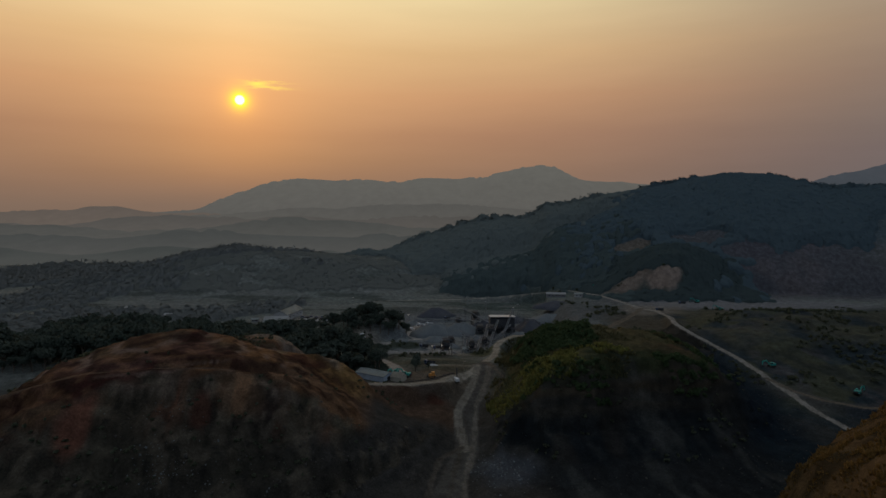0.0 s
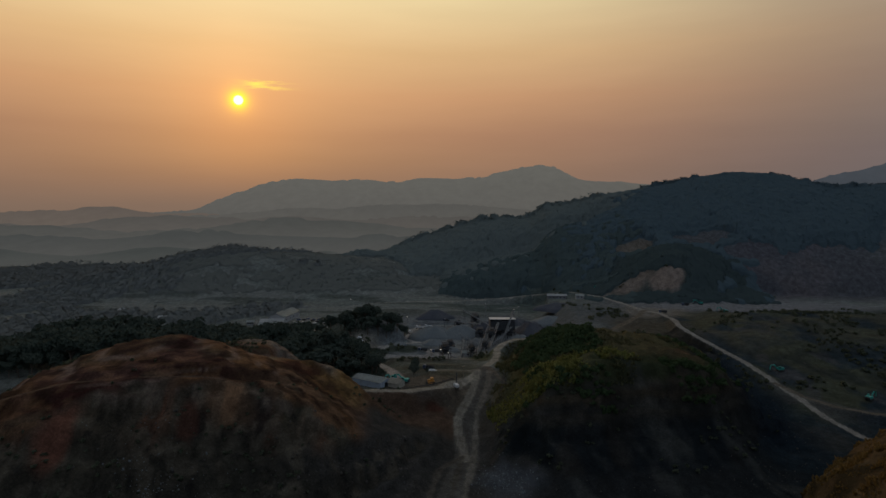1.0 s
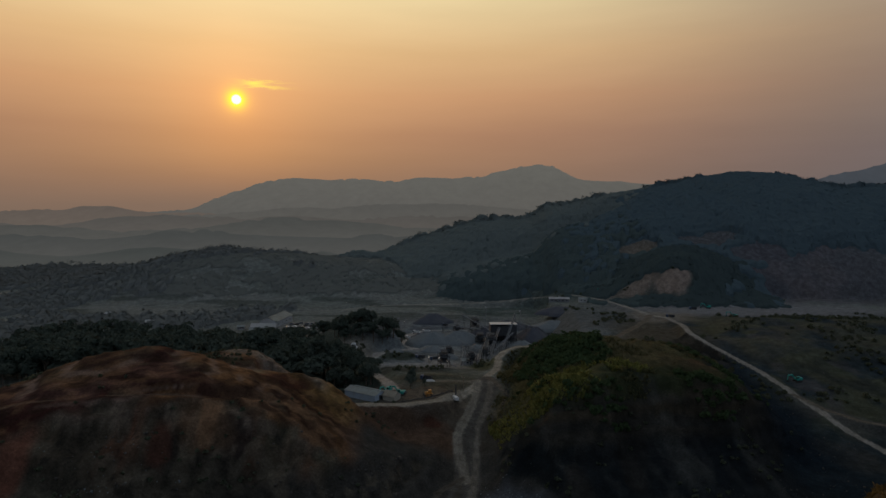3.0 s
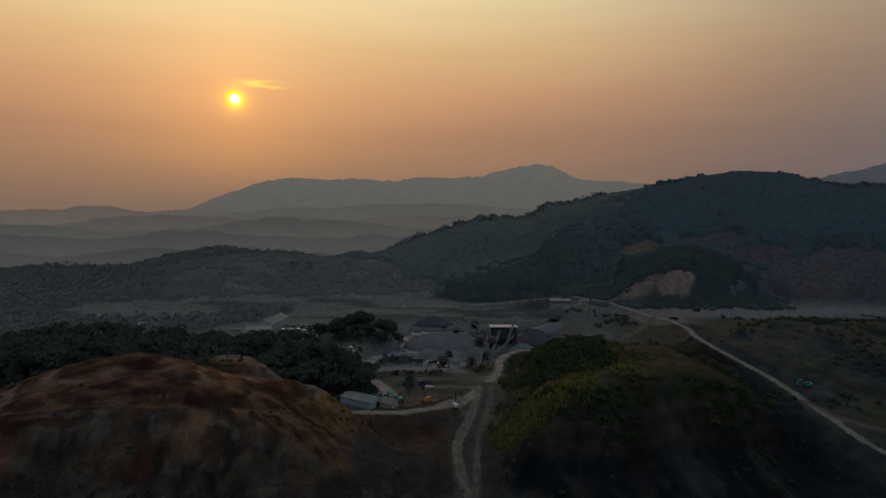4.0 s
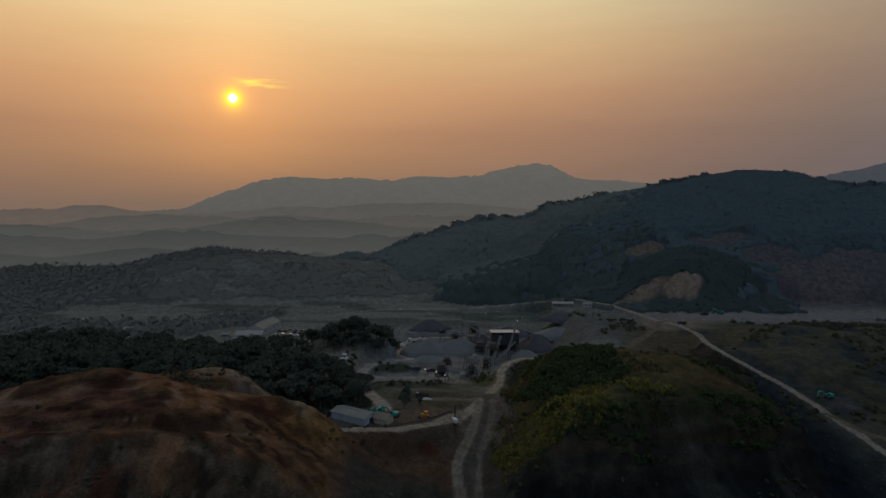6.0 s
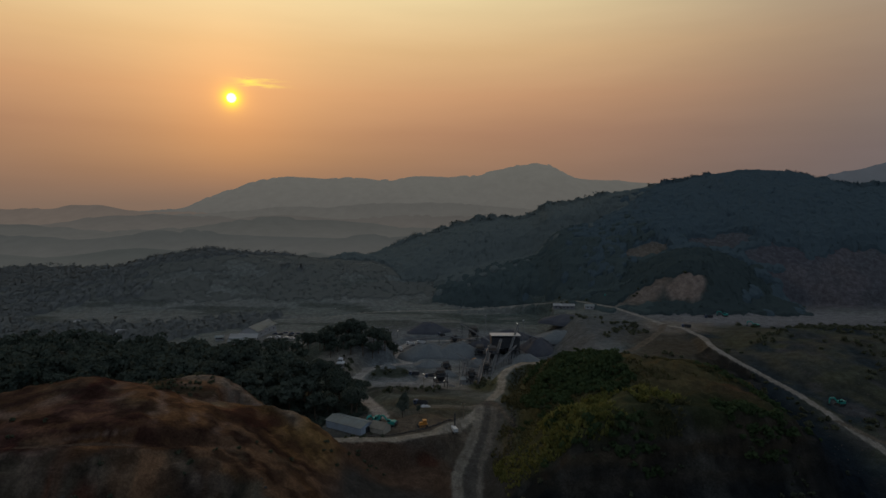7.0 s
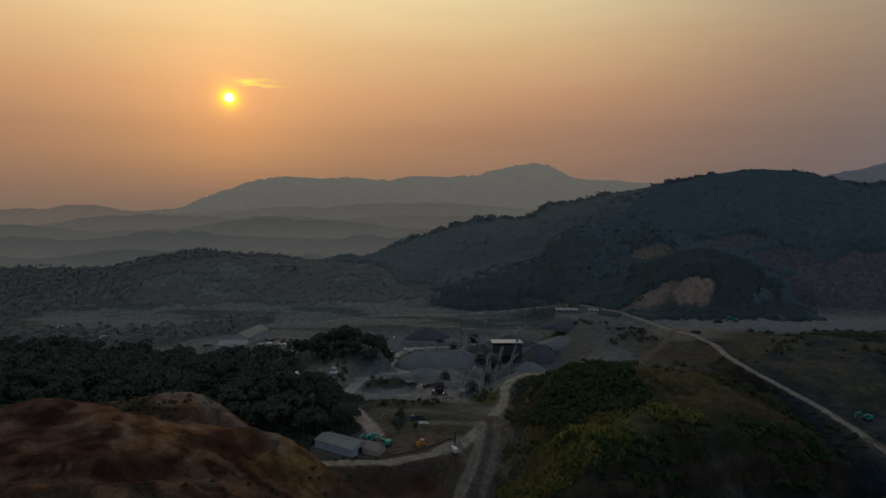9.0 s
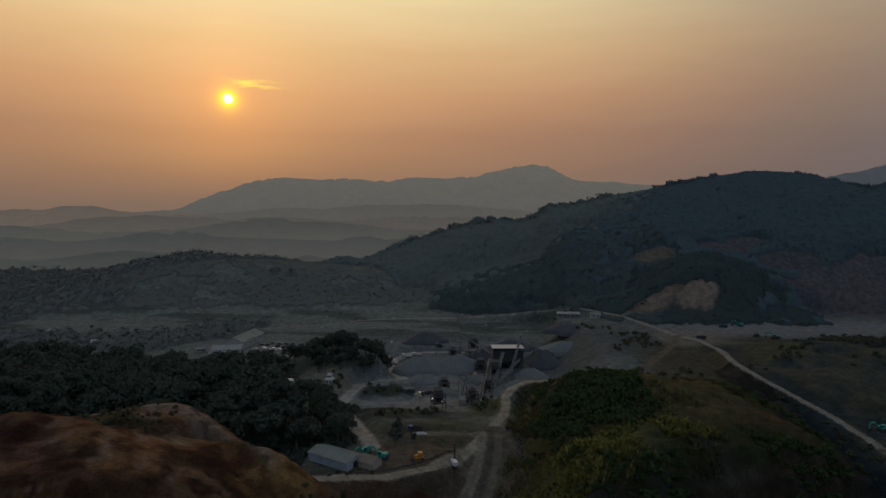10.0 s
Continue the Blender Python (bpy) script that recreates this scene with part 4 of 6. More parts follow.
def clear_of_things(x, y):
    for cx, cy, r in ((-57, 418, 12), (-50, 396, 11), (-58, 438, 11), (-44, 372, 7), (-80, 423, 11), (-77, 411, 10), (-75, 400, 9), (-72, 389, 8), (-62, 444, 7), (-61, 436, 6), (-40, 314, 15), (-24, 312, 9), (-150, 527, 14), (-150, 556, 16), (-120, 548, 18)):
        if math.hypot(x - cx, y - cy) < r:
            return False
    X, Y = np.array([x]), np.array([y])
    for key in ROADS:
        if nearest_road(X, Y, key)[0][0] < ROADS[key][0] + 3:
            return False
    return left_hill(X, Y)[0][0] < 17


def woodland(rng, x0, x1, y0, y1, step):
    for gx in np.arange(x0, x1, step):
        for gy in np.arange(y0, y1, step):
            yield gx + rng.uniform(-0.48, 0.48) * step, gy + rng.uniform(-0.48, 0.48) * step


def far_crowns(rng, xs, ys, sizes, talls, per, flat=0.85, lying=0.0):
    """Crowns of trees too many and too far off to be told apart, as leaf clumps."""
    zs = land(xs, ys)[0]
    out = []
    for x, y, z, s, t in zip(xs, ys, zs, sizes, talls):
        lobes = [((x, y, z + t * 0.55), s * 0.75)]
        for k in range(3):
            a = rng.uniform(0, 6.28)
            lobes.append(((x + s * 0.6 * math.cos(a), y + s * 0.6 * math.sin(a), z + t * rng.uniform(0.3, 0.65)), s * rng.uniform(0.45, 0.65)))
        out.append(leaf_quads(rng, lobes, per, 0.5 * s ** 0.55, flat, lying))
    return np.concatenate(out)


def canopy(xs, ys, sizes, talls, step=2.0):
    """The closed roof of a wood: a rounded crown over every tree, meeting its neighbours, down to the ground at the edges."""
    x0, y0 = xs.min() - 12, ys.min() - 12
    nx, ny = int((xs.max() + 12 - x0) / step), int((ys.max() + 12 - y0) / step)
    top = np.zeros((ny, nx))
    jit = np.random.RandomState(7).uniform(-0.35, 0.35, (2, ny, nx)) * step
    gx, gy = x0 + np.arange(nx)[None] * step + jit[0], y0 + np.arange(ny)[:, None] * step + jit[1]
    for x, y, s, t in zip(xs, ys, sizes, talls):
        i0, i1 = int((x - s - x0) / step) - 1, int((x + s - x0) / step) + 3
        j0, j1 = int((y - s - y0) / step) - 1, int((y + s - y0) / step) + 3
        d = ((gx[j0:j1, i0:i1] - x) ** 2 + (gy[j0:j1, i0:i1] - y) ** 2) / (s * s)
        h = np.where(d < 1, t * (0.3 + 0.7 * np.clip(1 - d * d, 0, 1) ** 0.5), 0)
        top[j0:j1, i0:i1] = np.maximum(top[j0:j1, i0:i1], h)
    top *= np.random.RandomState(8).uniform(0.90, 1.05, top.shape)
    z = land(gx, gy)[0] + np.where(top > 0, top, -2.0)
    v = np.stack([gx, gy, z], -1)
    q = np.stack([v[:-1, :-1], v[:-1, 1:], v[1:, 1:], v[1:, :-1]], 2).reshape(-1, 4, 3)
    on = (np.stack([top[:-1, :-1], top[:-1, 1:], top[1:, 1:], top[1:, :-1]], 2) > 0).any(2).ravel()
    return q[on]


def sheltered(x, y, cell=7.0):
    """How closely each tree is ringed by others: 0 at the edge of a wood, 1 inside it."""
    i, j = ((x - x.min()) / cell).astype(int) + 2, ((y - y.min()) / cell).astype(int) + 2
    n = np.zeros((i.max() + 3, j.max() + 3))
    np.add.at(n, (i, j), 1)
    ring = sum(np.roll(np.roll(n, a, 0), b, 1) for a in (-2, -1, 0, 1, 2) for b in (-2, -1, 0, 1, 2))
    return ease(0.45, 0.95, ring[i, j] / np.percentile(ring[i, j], 75))


def stuff(name, q, mat, label, category):
    return tagged(new(name, quads_mesh(name, q, mat)), label, category, kind="stuff")


def plant_far_woods(rest):
    rng = np.random.RandomState(5)
    # the wooded ridge
    pts = np.array(list(woodland(rng, -130, 840, 566, 945, 5.0)))
    x, y = pts.T
    z = land(x, y)[0]
    keep = (z > np.where((x > 196) & (x < 320), 7, np.where((x > 100) & (x < 330), 16, np.where((x > 0) & (x < 101) & (y > 676), 3, 21)))) & ((x > 20) | (y > 800) | (x + 0.4 * (y - 700) > -20)) & (np.abs(x) / np.maximum(y - 100, 1) < 0.86)
    for cx, cy, rx, ry in ((224, 586, 22, 15), (190, 596, 29, 14), (222, 681, 25, 14), (298, 684, 40, 14), (338, 655, 34, 15), (410, 622, 90, 34)):
        keep &= ((x - cx) / rx) ** 2 + ((y - cy) / ry) ** 2 > rng.uniform(0.7, 1.2, len(x))
    keep &= nearest_road(x, y, "far_road")[0] > 7
    keep &= rough(x, y, 60, 3, 1) > -0.7
    x, y = x[keep], y[keep]
    s = rng.uniform(3.6, 4.7, len(x)) * np.where(rng.rand(len(x)) < 0.06, 1.3, 1)
    crest = (np.abs(y - 893) < 16) & (rng.rand(len(x)) < 0.35) & (rough(x, 0 * x, 90, 2, 3) > -0.3)
    s = np.where(crest, s * rng.uniform(1.0, 1.5, len(x)), s)
    tall = np.where(crest, s * rng.uniform(0.5, 1.1, len(x)), s * rng.uniform(0.35, 0.75, len(x)))
    front = np.interp(x, [-60, -25, 58, 120, 180, 240, 300, 340, 600], [694, 706, 736, 746, 770, 820, 900, 990, 1000]) + 12 * rng.normal(size=len(x))
    knoll = (((x - 240) / 90) ** 2 + ((y - 604) / 56) ** 2 + 0.7 * rough(x, y, 24, 3, 2) + 0.15 * rng.normal(size=len(x)) < 1) & (x < 345)
    green = (x + 0.5 * (y - 700) < 190 + 50 * rough(x, y, 60, 3, 4) + 28 * rng.normal(size=len(x))) & (y < front)
    inner = sheltered(x, y)
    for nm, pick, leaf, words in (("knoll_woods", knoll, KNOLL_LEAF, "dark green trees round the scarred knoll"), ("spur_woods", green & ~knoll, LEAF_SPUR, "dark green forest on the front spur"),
                                  ("hill_woods", (y < front) & ~green & ~knoll, LEAF_DARK, "dark forest on the high hill, haze put in its teal"),
                                  ("ridge_woods", (y >= front) & ~knoll, LEAF_HAZED, "dense forest on the back ridge, haze put in its grey-green")):
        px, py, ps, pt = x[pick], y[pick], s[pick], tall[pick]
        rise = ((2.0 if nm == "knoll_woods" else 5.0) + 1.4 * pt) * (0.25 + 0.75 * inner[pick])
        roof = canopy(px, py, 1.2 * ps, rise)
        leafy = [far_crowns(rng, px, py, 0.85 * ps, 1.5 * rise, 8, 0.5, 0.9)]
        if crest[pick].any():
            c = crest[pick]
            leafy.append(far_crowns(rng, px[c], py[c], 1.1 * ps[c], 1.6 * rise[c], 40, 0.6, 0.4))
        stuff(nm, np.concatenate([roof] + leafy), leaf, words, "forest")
    # scrub of the mid hill
    pts = np.array(list(woodland(rng, -640, 20, 650, 850, 4.4)))
    x, y = pts.T
    z = land(x, y)[0]
    keep = (z > 9) & (z - land(x, y + 3)[0] < 3) & (rough(x, y * 2.2, 34, 4, 2) > -0.22) & (x < 40 - 0.2 * (y - 640))
    keep &= nearest_road(x, y, "far_road")[0] > 6
    x, y = x[keep], y[keep]
    s = rng.uniform(2.4, 4.2, len(x))
    low = s * rng.uniform(0.18, 0.42, len(x))
    stuff("hill_scrub", np.concatenate([canopy(x, y, s, low, 1.8), far_crowns(rng, x, y, 0.8 * s, 1.3 * low, 7, 0.4, 0.9)]), HAZED_SCRUB,
          "low scrub and small trees covering a hill, haze put in their grey-green", "scrub")
    # woods and hedges of the plain
    pts = np.array(list(woodland(rng, -900, -150, 470, 1120, 9.5)))
    x, y = pts.T
    keep = (rough(x, y, 130, 4, 4) > -0.08) & (np.abs(x) / (y - 100) < 0.95)
    keep &= ~((((x + 140) / 62) ** 2 + ((y - 545) / 42) ** 2) < 1) & ~((((x + 300) / 100) ** 2 + ((y - 640) / 45) ** 2) < 1)
    keep &= (nearest_road(x, y, "far_road")[0] > 6) & ~((x > -330) & (y < 540))
    x, y = x[keep], y[keep]
    s = rng.uniform(2.6, 4.8, len(x))
    tall = s * rng.uniform(1.7, 2.5, len(x))
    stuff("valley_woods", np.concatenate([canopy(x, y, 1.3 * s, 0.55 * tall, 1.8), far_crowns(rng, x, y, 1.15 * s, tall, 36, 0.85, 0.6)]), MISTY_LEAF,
          "dark woods and tree belts on the plain, paled by mist", "forest")
    x, y = np.array([p[0] for p in rest]), np.array([p[1] for p in rest])
    s = rng.uniform(3.6, 7.0, len(x))
    stuff("quarry_woods", far_crowns(rng, x, y, s, s * rng.uniform(1.4, 2.0, len(x)), 170), LEAF_NEAR,
          "dense dark woods behind the red hill", "forest")
    # bushes along the plant, the bench and the plateau's edge
    pts = np.array(list(woodland(rng, -60, 360, 335, 660, 5.4)))
    x, y = pts.T
    d = np.min([nearest_road(x, y, k)[0] - ROADS[k][0] for k in ROADS], 0)
    dusty = np.maximum.reduce([patch(x, y, 0, 505, 62, 75, 0.25, 0.4, 1), patch(x, y, 62, 495, 60, 70, 0.3, 0.4, 2), patch(x, y, -14, 424, 36, 32, 0.3, 0.4, 3) - patch(x, y, -29, 434, 13, 14, 0.2, 0.3, 3),
                               patch(x, y, 0, 560, 80, 50), patch(x, y, 265, 552, 115, 40), patch(x, y, -10, 320, 34, 18), patch(x, y, 182, 508, 26, 26)])
    keep = (d > 2.5) & (dusty < 0.25) & (0.8 * rough(x, y, 70, 3, 3) + 0.5 * rough(x, y, 14, 3, 2) - 0.08 + 0.25 * hump(x, y, -29, 436, 12, 12) - 0.6 * hump(x, y, 40, 374, 14, 30) + 0.7 * hump(x, y, 26, 394, 9, 18) + 0.5 * hump(x, y, -18, 377, 24, 8) + 0.6 * hump(x, y, -14, 340, 10, 7) + 0.16 * hump(x, y, 265, 440, 70, 60) > 0.04) & (right_hill(x, y) < 8) & ~((y > 575) & (x < 110)) & (left_hill(x, y)[0] < 15)
    x, y = x[keep], y[keep]
    s = rng.uniform(0.8, 2.3, len(x))
    stuff("bushes", far_crowns(rng, x, y, s, s * rng.uniform(0.7, 1.3, len(x)), 40), WEED, "dusty bushes beside the tracks", "bushes")


def undergrowth():
    """Brush along the edge of the woods, under the outer crowns."""
    rng = np.random.RandomState(21)
    pts = np.array(list(woodland(rng, -150, -30, 316, 372, 2.7)))
    x, y = pts.T
    d = np.min([nearest_road(x, y, k)[0] - ROADS[k][0] for k in ROADS], 0)
    keep = (d > 2) & (np.hypot(x + 37, y - 316) > 12.5) & (np.hypot(x + 24, y - 312) > 8) & (left_hill(x, y)[0] < 16)
    keep &= (rough(x, y, 18, 3, 2) > -0.3) & (y < 330 + 0.35 * np.maximum(-x - 50, 0) + 14)
    x, y = x[keep], y[keep]
    s = rng.uniform(0.9, 2.2, len(x))
    stuff("undergrowth", far_crowns(rng, x, y, s, s * rng.uniform(0.9, 1.4, len(x)), 44), LEAF_NEAR, "dark green brush along the edge of the woods", "brush")


def tufts(rng, x, y, h, blades):
    """Tussocks of tall grass: leaning blades from each root."""
    z = land(x, y)[0]
    out = []
    for k in range(blades):
        a = rng.uniform(0, 6.28, len(x))
        lean = rng.uniform(0.15, 0.75, len(x)) * h
        tall = h * rng.uniform(0.6, 1.15, len(x))
        w = h * rng.uniform(0.12, 0.26, len(x))
        root = np.stack([x + rng.uniform(-0.3, 0.3, len(x)) * h, y + rng.uniform(-0.3, 0.3, len(x)) * h, z - 0.15], 1)
        go = np.stack([np.cos(a), np.sin(a), 0 * a], 1)
        ac = np.stack([-np.sin(a), np.cos(a), 0 * a], 1)
        up = np.array([0, 0, 1.0])
        mid = root + go * (lean * 0.35)[:, None] + up * (tall * 0.65)[:, None]
        tip = root + go * lean[:, None] + up * tall[:, None]
        out.append(np.stack([root + ac * (w * 0.6)[:, None], mid + ac * w[:, None], tip, mid - ac * w[:, None]], 1))
    return np.concatenate(out)


def plant_hills():
    rng = np.random.RandomState(3)
    pts = np.array(list(woodland(rng, 22, 175, 255, 425, 1.15)))
    x, y = pts.T
    rh = right_hill(x, y)
    bare = np.maximum(patch(x, y, 106, 336, 24, 46, 0.5, 0.5, 3), patch(x, y, 132, 300, 22, 24, 0.5, 0.5, 2))
    d = np.min([nearest_road(x, y, k)[0] - ROADS[k][0] for k in ROADS], 0)
    keep = (d > 1.5) & (rh > np.where(x < 60, 4, 12)) & (rng.rand(len(x)) < 0.62 + 1.3 * rough(x, y, 11, 3, 2) - 0.85 * bare - 0.6 * hump(x, y, 110, 284, 28, 14)) & (land(x, y)[2] < 0.5)
    x, y = x[keep], y[keep]
    tall = rng.uniform(0.8, 1.5, len(x)) * (1.2 + 0.9 * rough(x, y, 9, 2, 4))
    # along the lit edge grass is taller and gets the sunlit colour
    band = y - np.interp(x, [25, 42, 57, 74, 95], [287, 285, 284, 290, 300]) + 12 * rough(x, y, 17, 3, 1)
    lit_band = (np.abs(band + 3) < np.where(x < 78, 16, 10)) & (x < 100)
    stuff("hill_grass", tufts(rng, x[lit_band], y[lit_band], 1.2 * tall[lit_band], 7), SUNLIT_GRASS, "tall grass on the quarry hill, coloured yellow-green as if sunlit", "grass")
    stuff("brown_grass", tufts(rng, x[~lit_band], y[~lit_band], tall[~lit_band], 6), OLIVE_GRASS, "low olive brown grass on the quarry hill", "grass")
    # bushes on the far side of the grassy hill and on its top
    pts = np.array(list(woodland(rng, 34, 150, 262, 410, 2.7)))
    x, y = pts.T
    keep = (right_hill(x, y) > 16) & (rough(x, y, 18, 3, 1) + 1.0 * hump(x, y, 63, 334, 25, 34, 1.6) + 0.45 * hump(x, y, 108, 286, 28, 14) - 0.6 * hump(x, y, 108, 336, 20, 40) > 0.32)
    x, y = x[keep], y[keep]
    s = rng.uniform(0.9, 2.4, len(x)) * (1 + 0.5 * hump(x, y, 64, 340, 24, 26, 1.6))
    stuff("hill_bushes", far_crowns(rng, x, y, s, s, 60), HILL_LEAF, "low dark green bushes on the grassy hill", "bushes")
    # dry grass of the spur
    pts = np.array(list(woodland(rng, 105, 215, 150, 245, 0.9)))
    x, y = pts.T
    m = corner_mound(x, y)
    keep = (m > 2) & (rng.rand(len(x)) < 0.35 + 2.2 * rough(x, y, 7, 3, 4)) & (y > x * 1.05)
    x, y = x[keep], y[keep]
    stuff("dry_grass", tufts(rng, x, y, rng.uniform(0.5, 1.2, len(x)) * (1.2 + 1.2 * rough(x, y, 6, 2, 3)), 7), DRY_GRASS, "dry orange grass on the near spur", "grass")
    # weeds on the red hill and its face
    pts = np.array(list(woodland(rng, -215, -10, 160, 330, 2.2)))
    x, y = pts.T
    lh, top, face = left_hill(x, y)
    p = np.where(face < top, 0.10 + 0.5 * rough(x, y, 16, 3, 2), 0.02 + 0.35 * (rough(x, y, 22, 3, 5) - 0.1))
    p = p + 0.5 * hump(x, y, -98, 284, 11, 7) + 0.25 * hump(x, y, -175, 262, 30, 40)
    keep = (lh > 3) & (rng.rand(len(x)) < p)
    x, y = x[keep], y[keep]
    s = rng.uniform(0.4, 1.1, len(x))
    stuff("face_weeds", far_crowns(rng, x, y, s, s, 26), WEED, "sparse weeds on the quarry face", "weeds")
    # scrub on the dark faces of the grassy hill
    pts = np.array(list(woodland(rng, 25, 180, 215, 330, 2.4)))
    x, y = pts.T
    rh = right_hill(x, y)
    keep = (rh > 2) & (rh < 26) & (rng.rand(len(x)) < 0.02 + 0.6 * rough(x, y, 15, 3, 1))
    x, y = x[keep], y[keep]
    s = rng.uniform(0.5, 1.3, len(x))
    stuff("slope_scrub", far_crowns(rng, x, y, s, s, 26), WEED, "dark scrub on the steep quarry slope", "scrub")


def rubble():
    """Broken rock at the feet of the faces and along the tracks."""
    rng = np.random.RandomState(8)
    ico = [(-1, -1, -1), (1, -1, -0.8), (1, 1, -1), (-1, 1, -0.9), (-0.7, -0.8, 0.8), (0.8, -0.6, 0.6), (0.6, 0.8, 0.9), (-0.8, 0.6, 0.6)]
    base = np.array(ico)
    faces = np.array([(0, 3, 2, 1), (4, 5, 6, 7), (0, 1, 5, 4), (1, 2, 6, 5), (2, 3, 7, 6), (3, 0, 4, 7)])

    def heap(name, x, y, s, mat, label):
        z = land(x, y)[0]
        n = len(x)
        v = base[None] * (1 + rng.uniform(-0.35, 0.35, (n, 8, 3))) * (s[:, None, None] * rng.uniform(0.5, 1.0, (n, 1, 3)))
        a = rng.uniform(0, 6.28, n)
        c, d = np.cos(a)[:, None], np.sin(a)[:, None]
        v = np.stack([v[..., 0] * c - v[..., 1] * d, v[..., 0] * d + v[..., 1] * c, v[..., 2]], -1)
        v = v + np.stack([x, y, z + s * 0.25], 1)[:, None]
        f = (np.arange(n) * 8)[:, None, None] + faces[None]
        me = bpy.data.meshes.new(name)
        fill_mesh(me, v.reshape(-1, 3), f.reshape(-1, 4))
        me.materials.append(mat)
        tagged(new(name, me), label, "rocks", kind="stuff")

    pts = np.array(list(woodland(rng, -200, -10, 150, 260, 1.5)))
    x, y = pts.T
    lh, top, face = left_hill(x, y)
    keep = (face < top) & (lh < 38) & (rng.rand(len(x)) < 0.16 + 0.55 * rough(x, y, 20, 3, 3) + 0.25 * (lh < 16))
    x, y = x[keep], y[keep]
    heap("face_rubble", x, y, rng.gamma(1.6, 0.13, len(x)) + 0.12, ROCK, "broken grey rock under the quarry face")
    pts = np.array(list(woodland(rng, -135, -60, 178, 214, 0.8)))
    x, y = pts.T
    keep = rng.rand(len(x)) < 0.55 * hump(x, y, -97, 193, 7, 5) + 0.10 * hump(x, y, -85, 199, 22, 10)
    x, y = x[keep], y[keep]
    heap("pale_rubble", x, y, rng.gamma(1.3, 0.09, len(x)) + 0.07, GRAVEL, "small pale stones fallen below the quarry face")
    pts = np.array(list(woodland(rng, 20, 250, 195, 400, 1.9)))
    x, y = pts.T
    rh = right_hill(x, y)
    d = np.min([nearest_road(x, y, k)[0] - ROADS[k][0] for k in ROADS], 0)
    keep = (rh < 4) & (d > 1) & (corner_mound(x, y) < 2) & (rng.rand(len(x)) < 0.04 + 0.5 * rough(x, y, 22, 3, 2))
    x, y = x[keep], y[keep]
    heap("pit_rubble", x, y, rng.gamma(1.4, 0.09, len(x)) + 0.08, ROCK, "loose dark rock on the pit slopes")
    pts = np.array(list(woodland(rng, 10, 48, 215, 262, 0.9)))
    x, y = pts.T
    keep = rng.rand(len(x)) < 0.5 * hump(x, y, 24, 240, 9, 12)
    x, y = x[keep], y[keep]
    heap("blasted_stone", x, y, rng.gamma(1.4, 0.09, len(x)) + 0.07, GRAVEL, "pale blue-grey blasted stone on the pit floor")
    t = np.linspace(0, 1, 90)
    x = np.interp(t, [0, 0.4, 1], [36, 33, 27]) + rng.uniform(-1.2, 1.2, 90)
    y = np.interp(t, [0, 0.4, 1], [340, 322, 290]) + rng.uniform(-1, 1, 90)
    heap("track_stones", x, y, rng.uniform(0.3, 0.7, 90), ROCK, "rocks lining the valley track")
    t = rng.rand(150)
    x = -28 + 34 * t + rng.uniform(-0.5, 0.5, 150)
    y = 306 + 20 * t * t + rng.uniform(-0.5, 0.5, 150)
    heap("road_berm", x, y, rng.uniform(0.3, 0.65, 150), ROCK, "low dark berm of stones beside the haul road")


plant_far_woods(plant_woods())
undergrowth()
plant_hills()
rubble()


# ---- machines ----
def turned(x, y, rz, dz=0.0):
    return pose(x, y, high(x, y) + dz, 0, 0, rz)


def excavator(paint, label, group="excavators"):
    """A crawler excavator, 3 m wide, its boom to +y."""
    t = thing("excavator", label, "excavator", group)
    for s in (-1, 1):
        outline = [(-2.1, 0.35), (-1.75, 0.0), (1.75, 0.0), (2.1, 0.35), (1.9, 0.85), (-1.9, 0.85)]
        part("track", prism(outline, s * 1.2 - 0.3, s * 1.2 + 0.3), RUBBER, t, "dark steel crawler track")
    part("undercarriage", box(1.9, 2.2, 0.45, (0, 0, 0.45), bevel=0.05), DARK_STEEL, t)
    house = part("house", box(2.7, 3.4, 1.15, (0, -0.5, 1.0), bevel=0.1), paint, t)
    part("counterweight", box(2.7, 0.7, 1.0, (0, -2.4, 1.05), bevel=0.2), DARK_STEEL, t, "rounded dark counterweight")
    part("engine_hood", box(2.3, 1.5, 0.35, (0, -1.3, 2.15), bevel=0.08), paint, house)
    cab = part("cab", box(1.0, 1.6, 1.6, (-0.8, 0.55, 1.5), bevel=0.12, taper=0.92), paint, t)
    part("windscreen", box(0.8, 0.06, 1.0, (-0.8, 1.33, 1.9)), GLASS, cab, "dark cab glass")
    part("side_window", box(0.06, 1.1, 0.9, (-1.29, 0.55, 1.95)), GLASS, cab, "dark cab glass")
    part("boom", prism([(1.0, 1.5), (3.4, 4.3), (5.9, 3.9), (5.9, 3.5), (3.6, 3.6), (1.4, 1.3)], 0.05, 0.5), paint, t)
    part("stick", prism([(5.3, 4.5), (6.3, 3.9), (6.5, 1.3), (6.2, 1.2), (5.8, 3.5)], 0.1, 0.45), paint, t)
    part("bucket", prism([(6.1, 1.4), (6.7, 1.2), (6.5, 0.2), (5.7, 0.15), (5.5, 0.6)], -0.25, 0.8), DARK_STEEL, t, "dark toothed bucket")
    part("boom_ram", rod((0.28, 1.6, 1.5), (0.28, 3.4, 3.6), 0.09), GREY_STEEL, t, "steel hydraulic ram")
    part("stick_ram", rod((0.28, 3.7, 4.5), (0.28, 5.5, 4.5), 0.08), GREY_STEEL, t, "steel hydraulic ram")
    return t


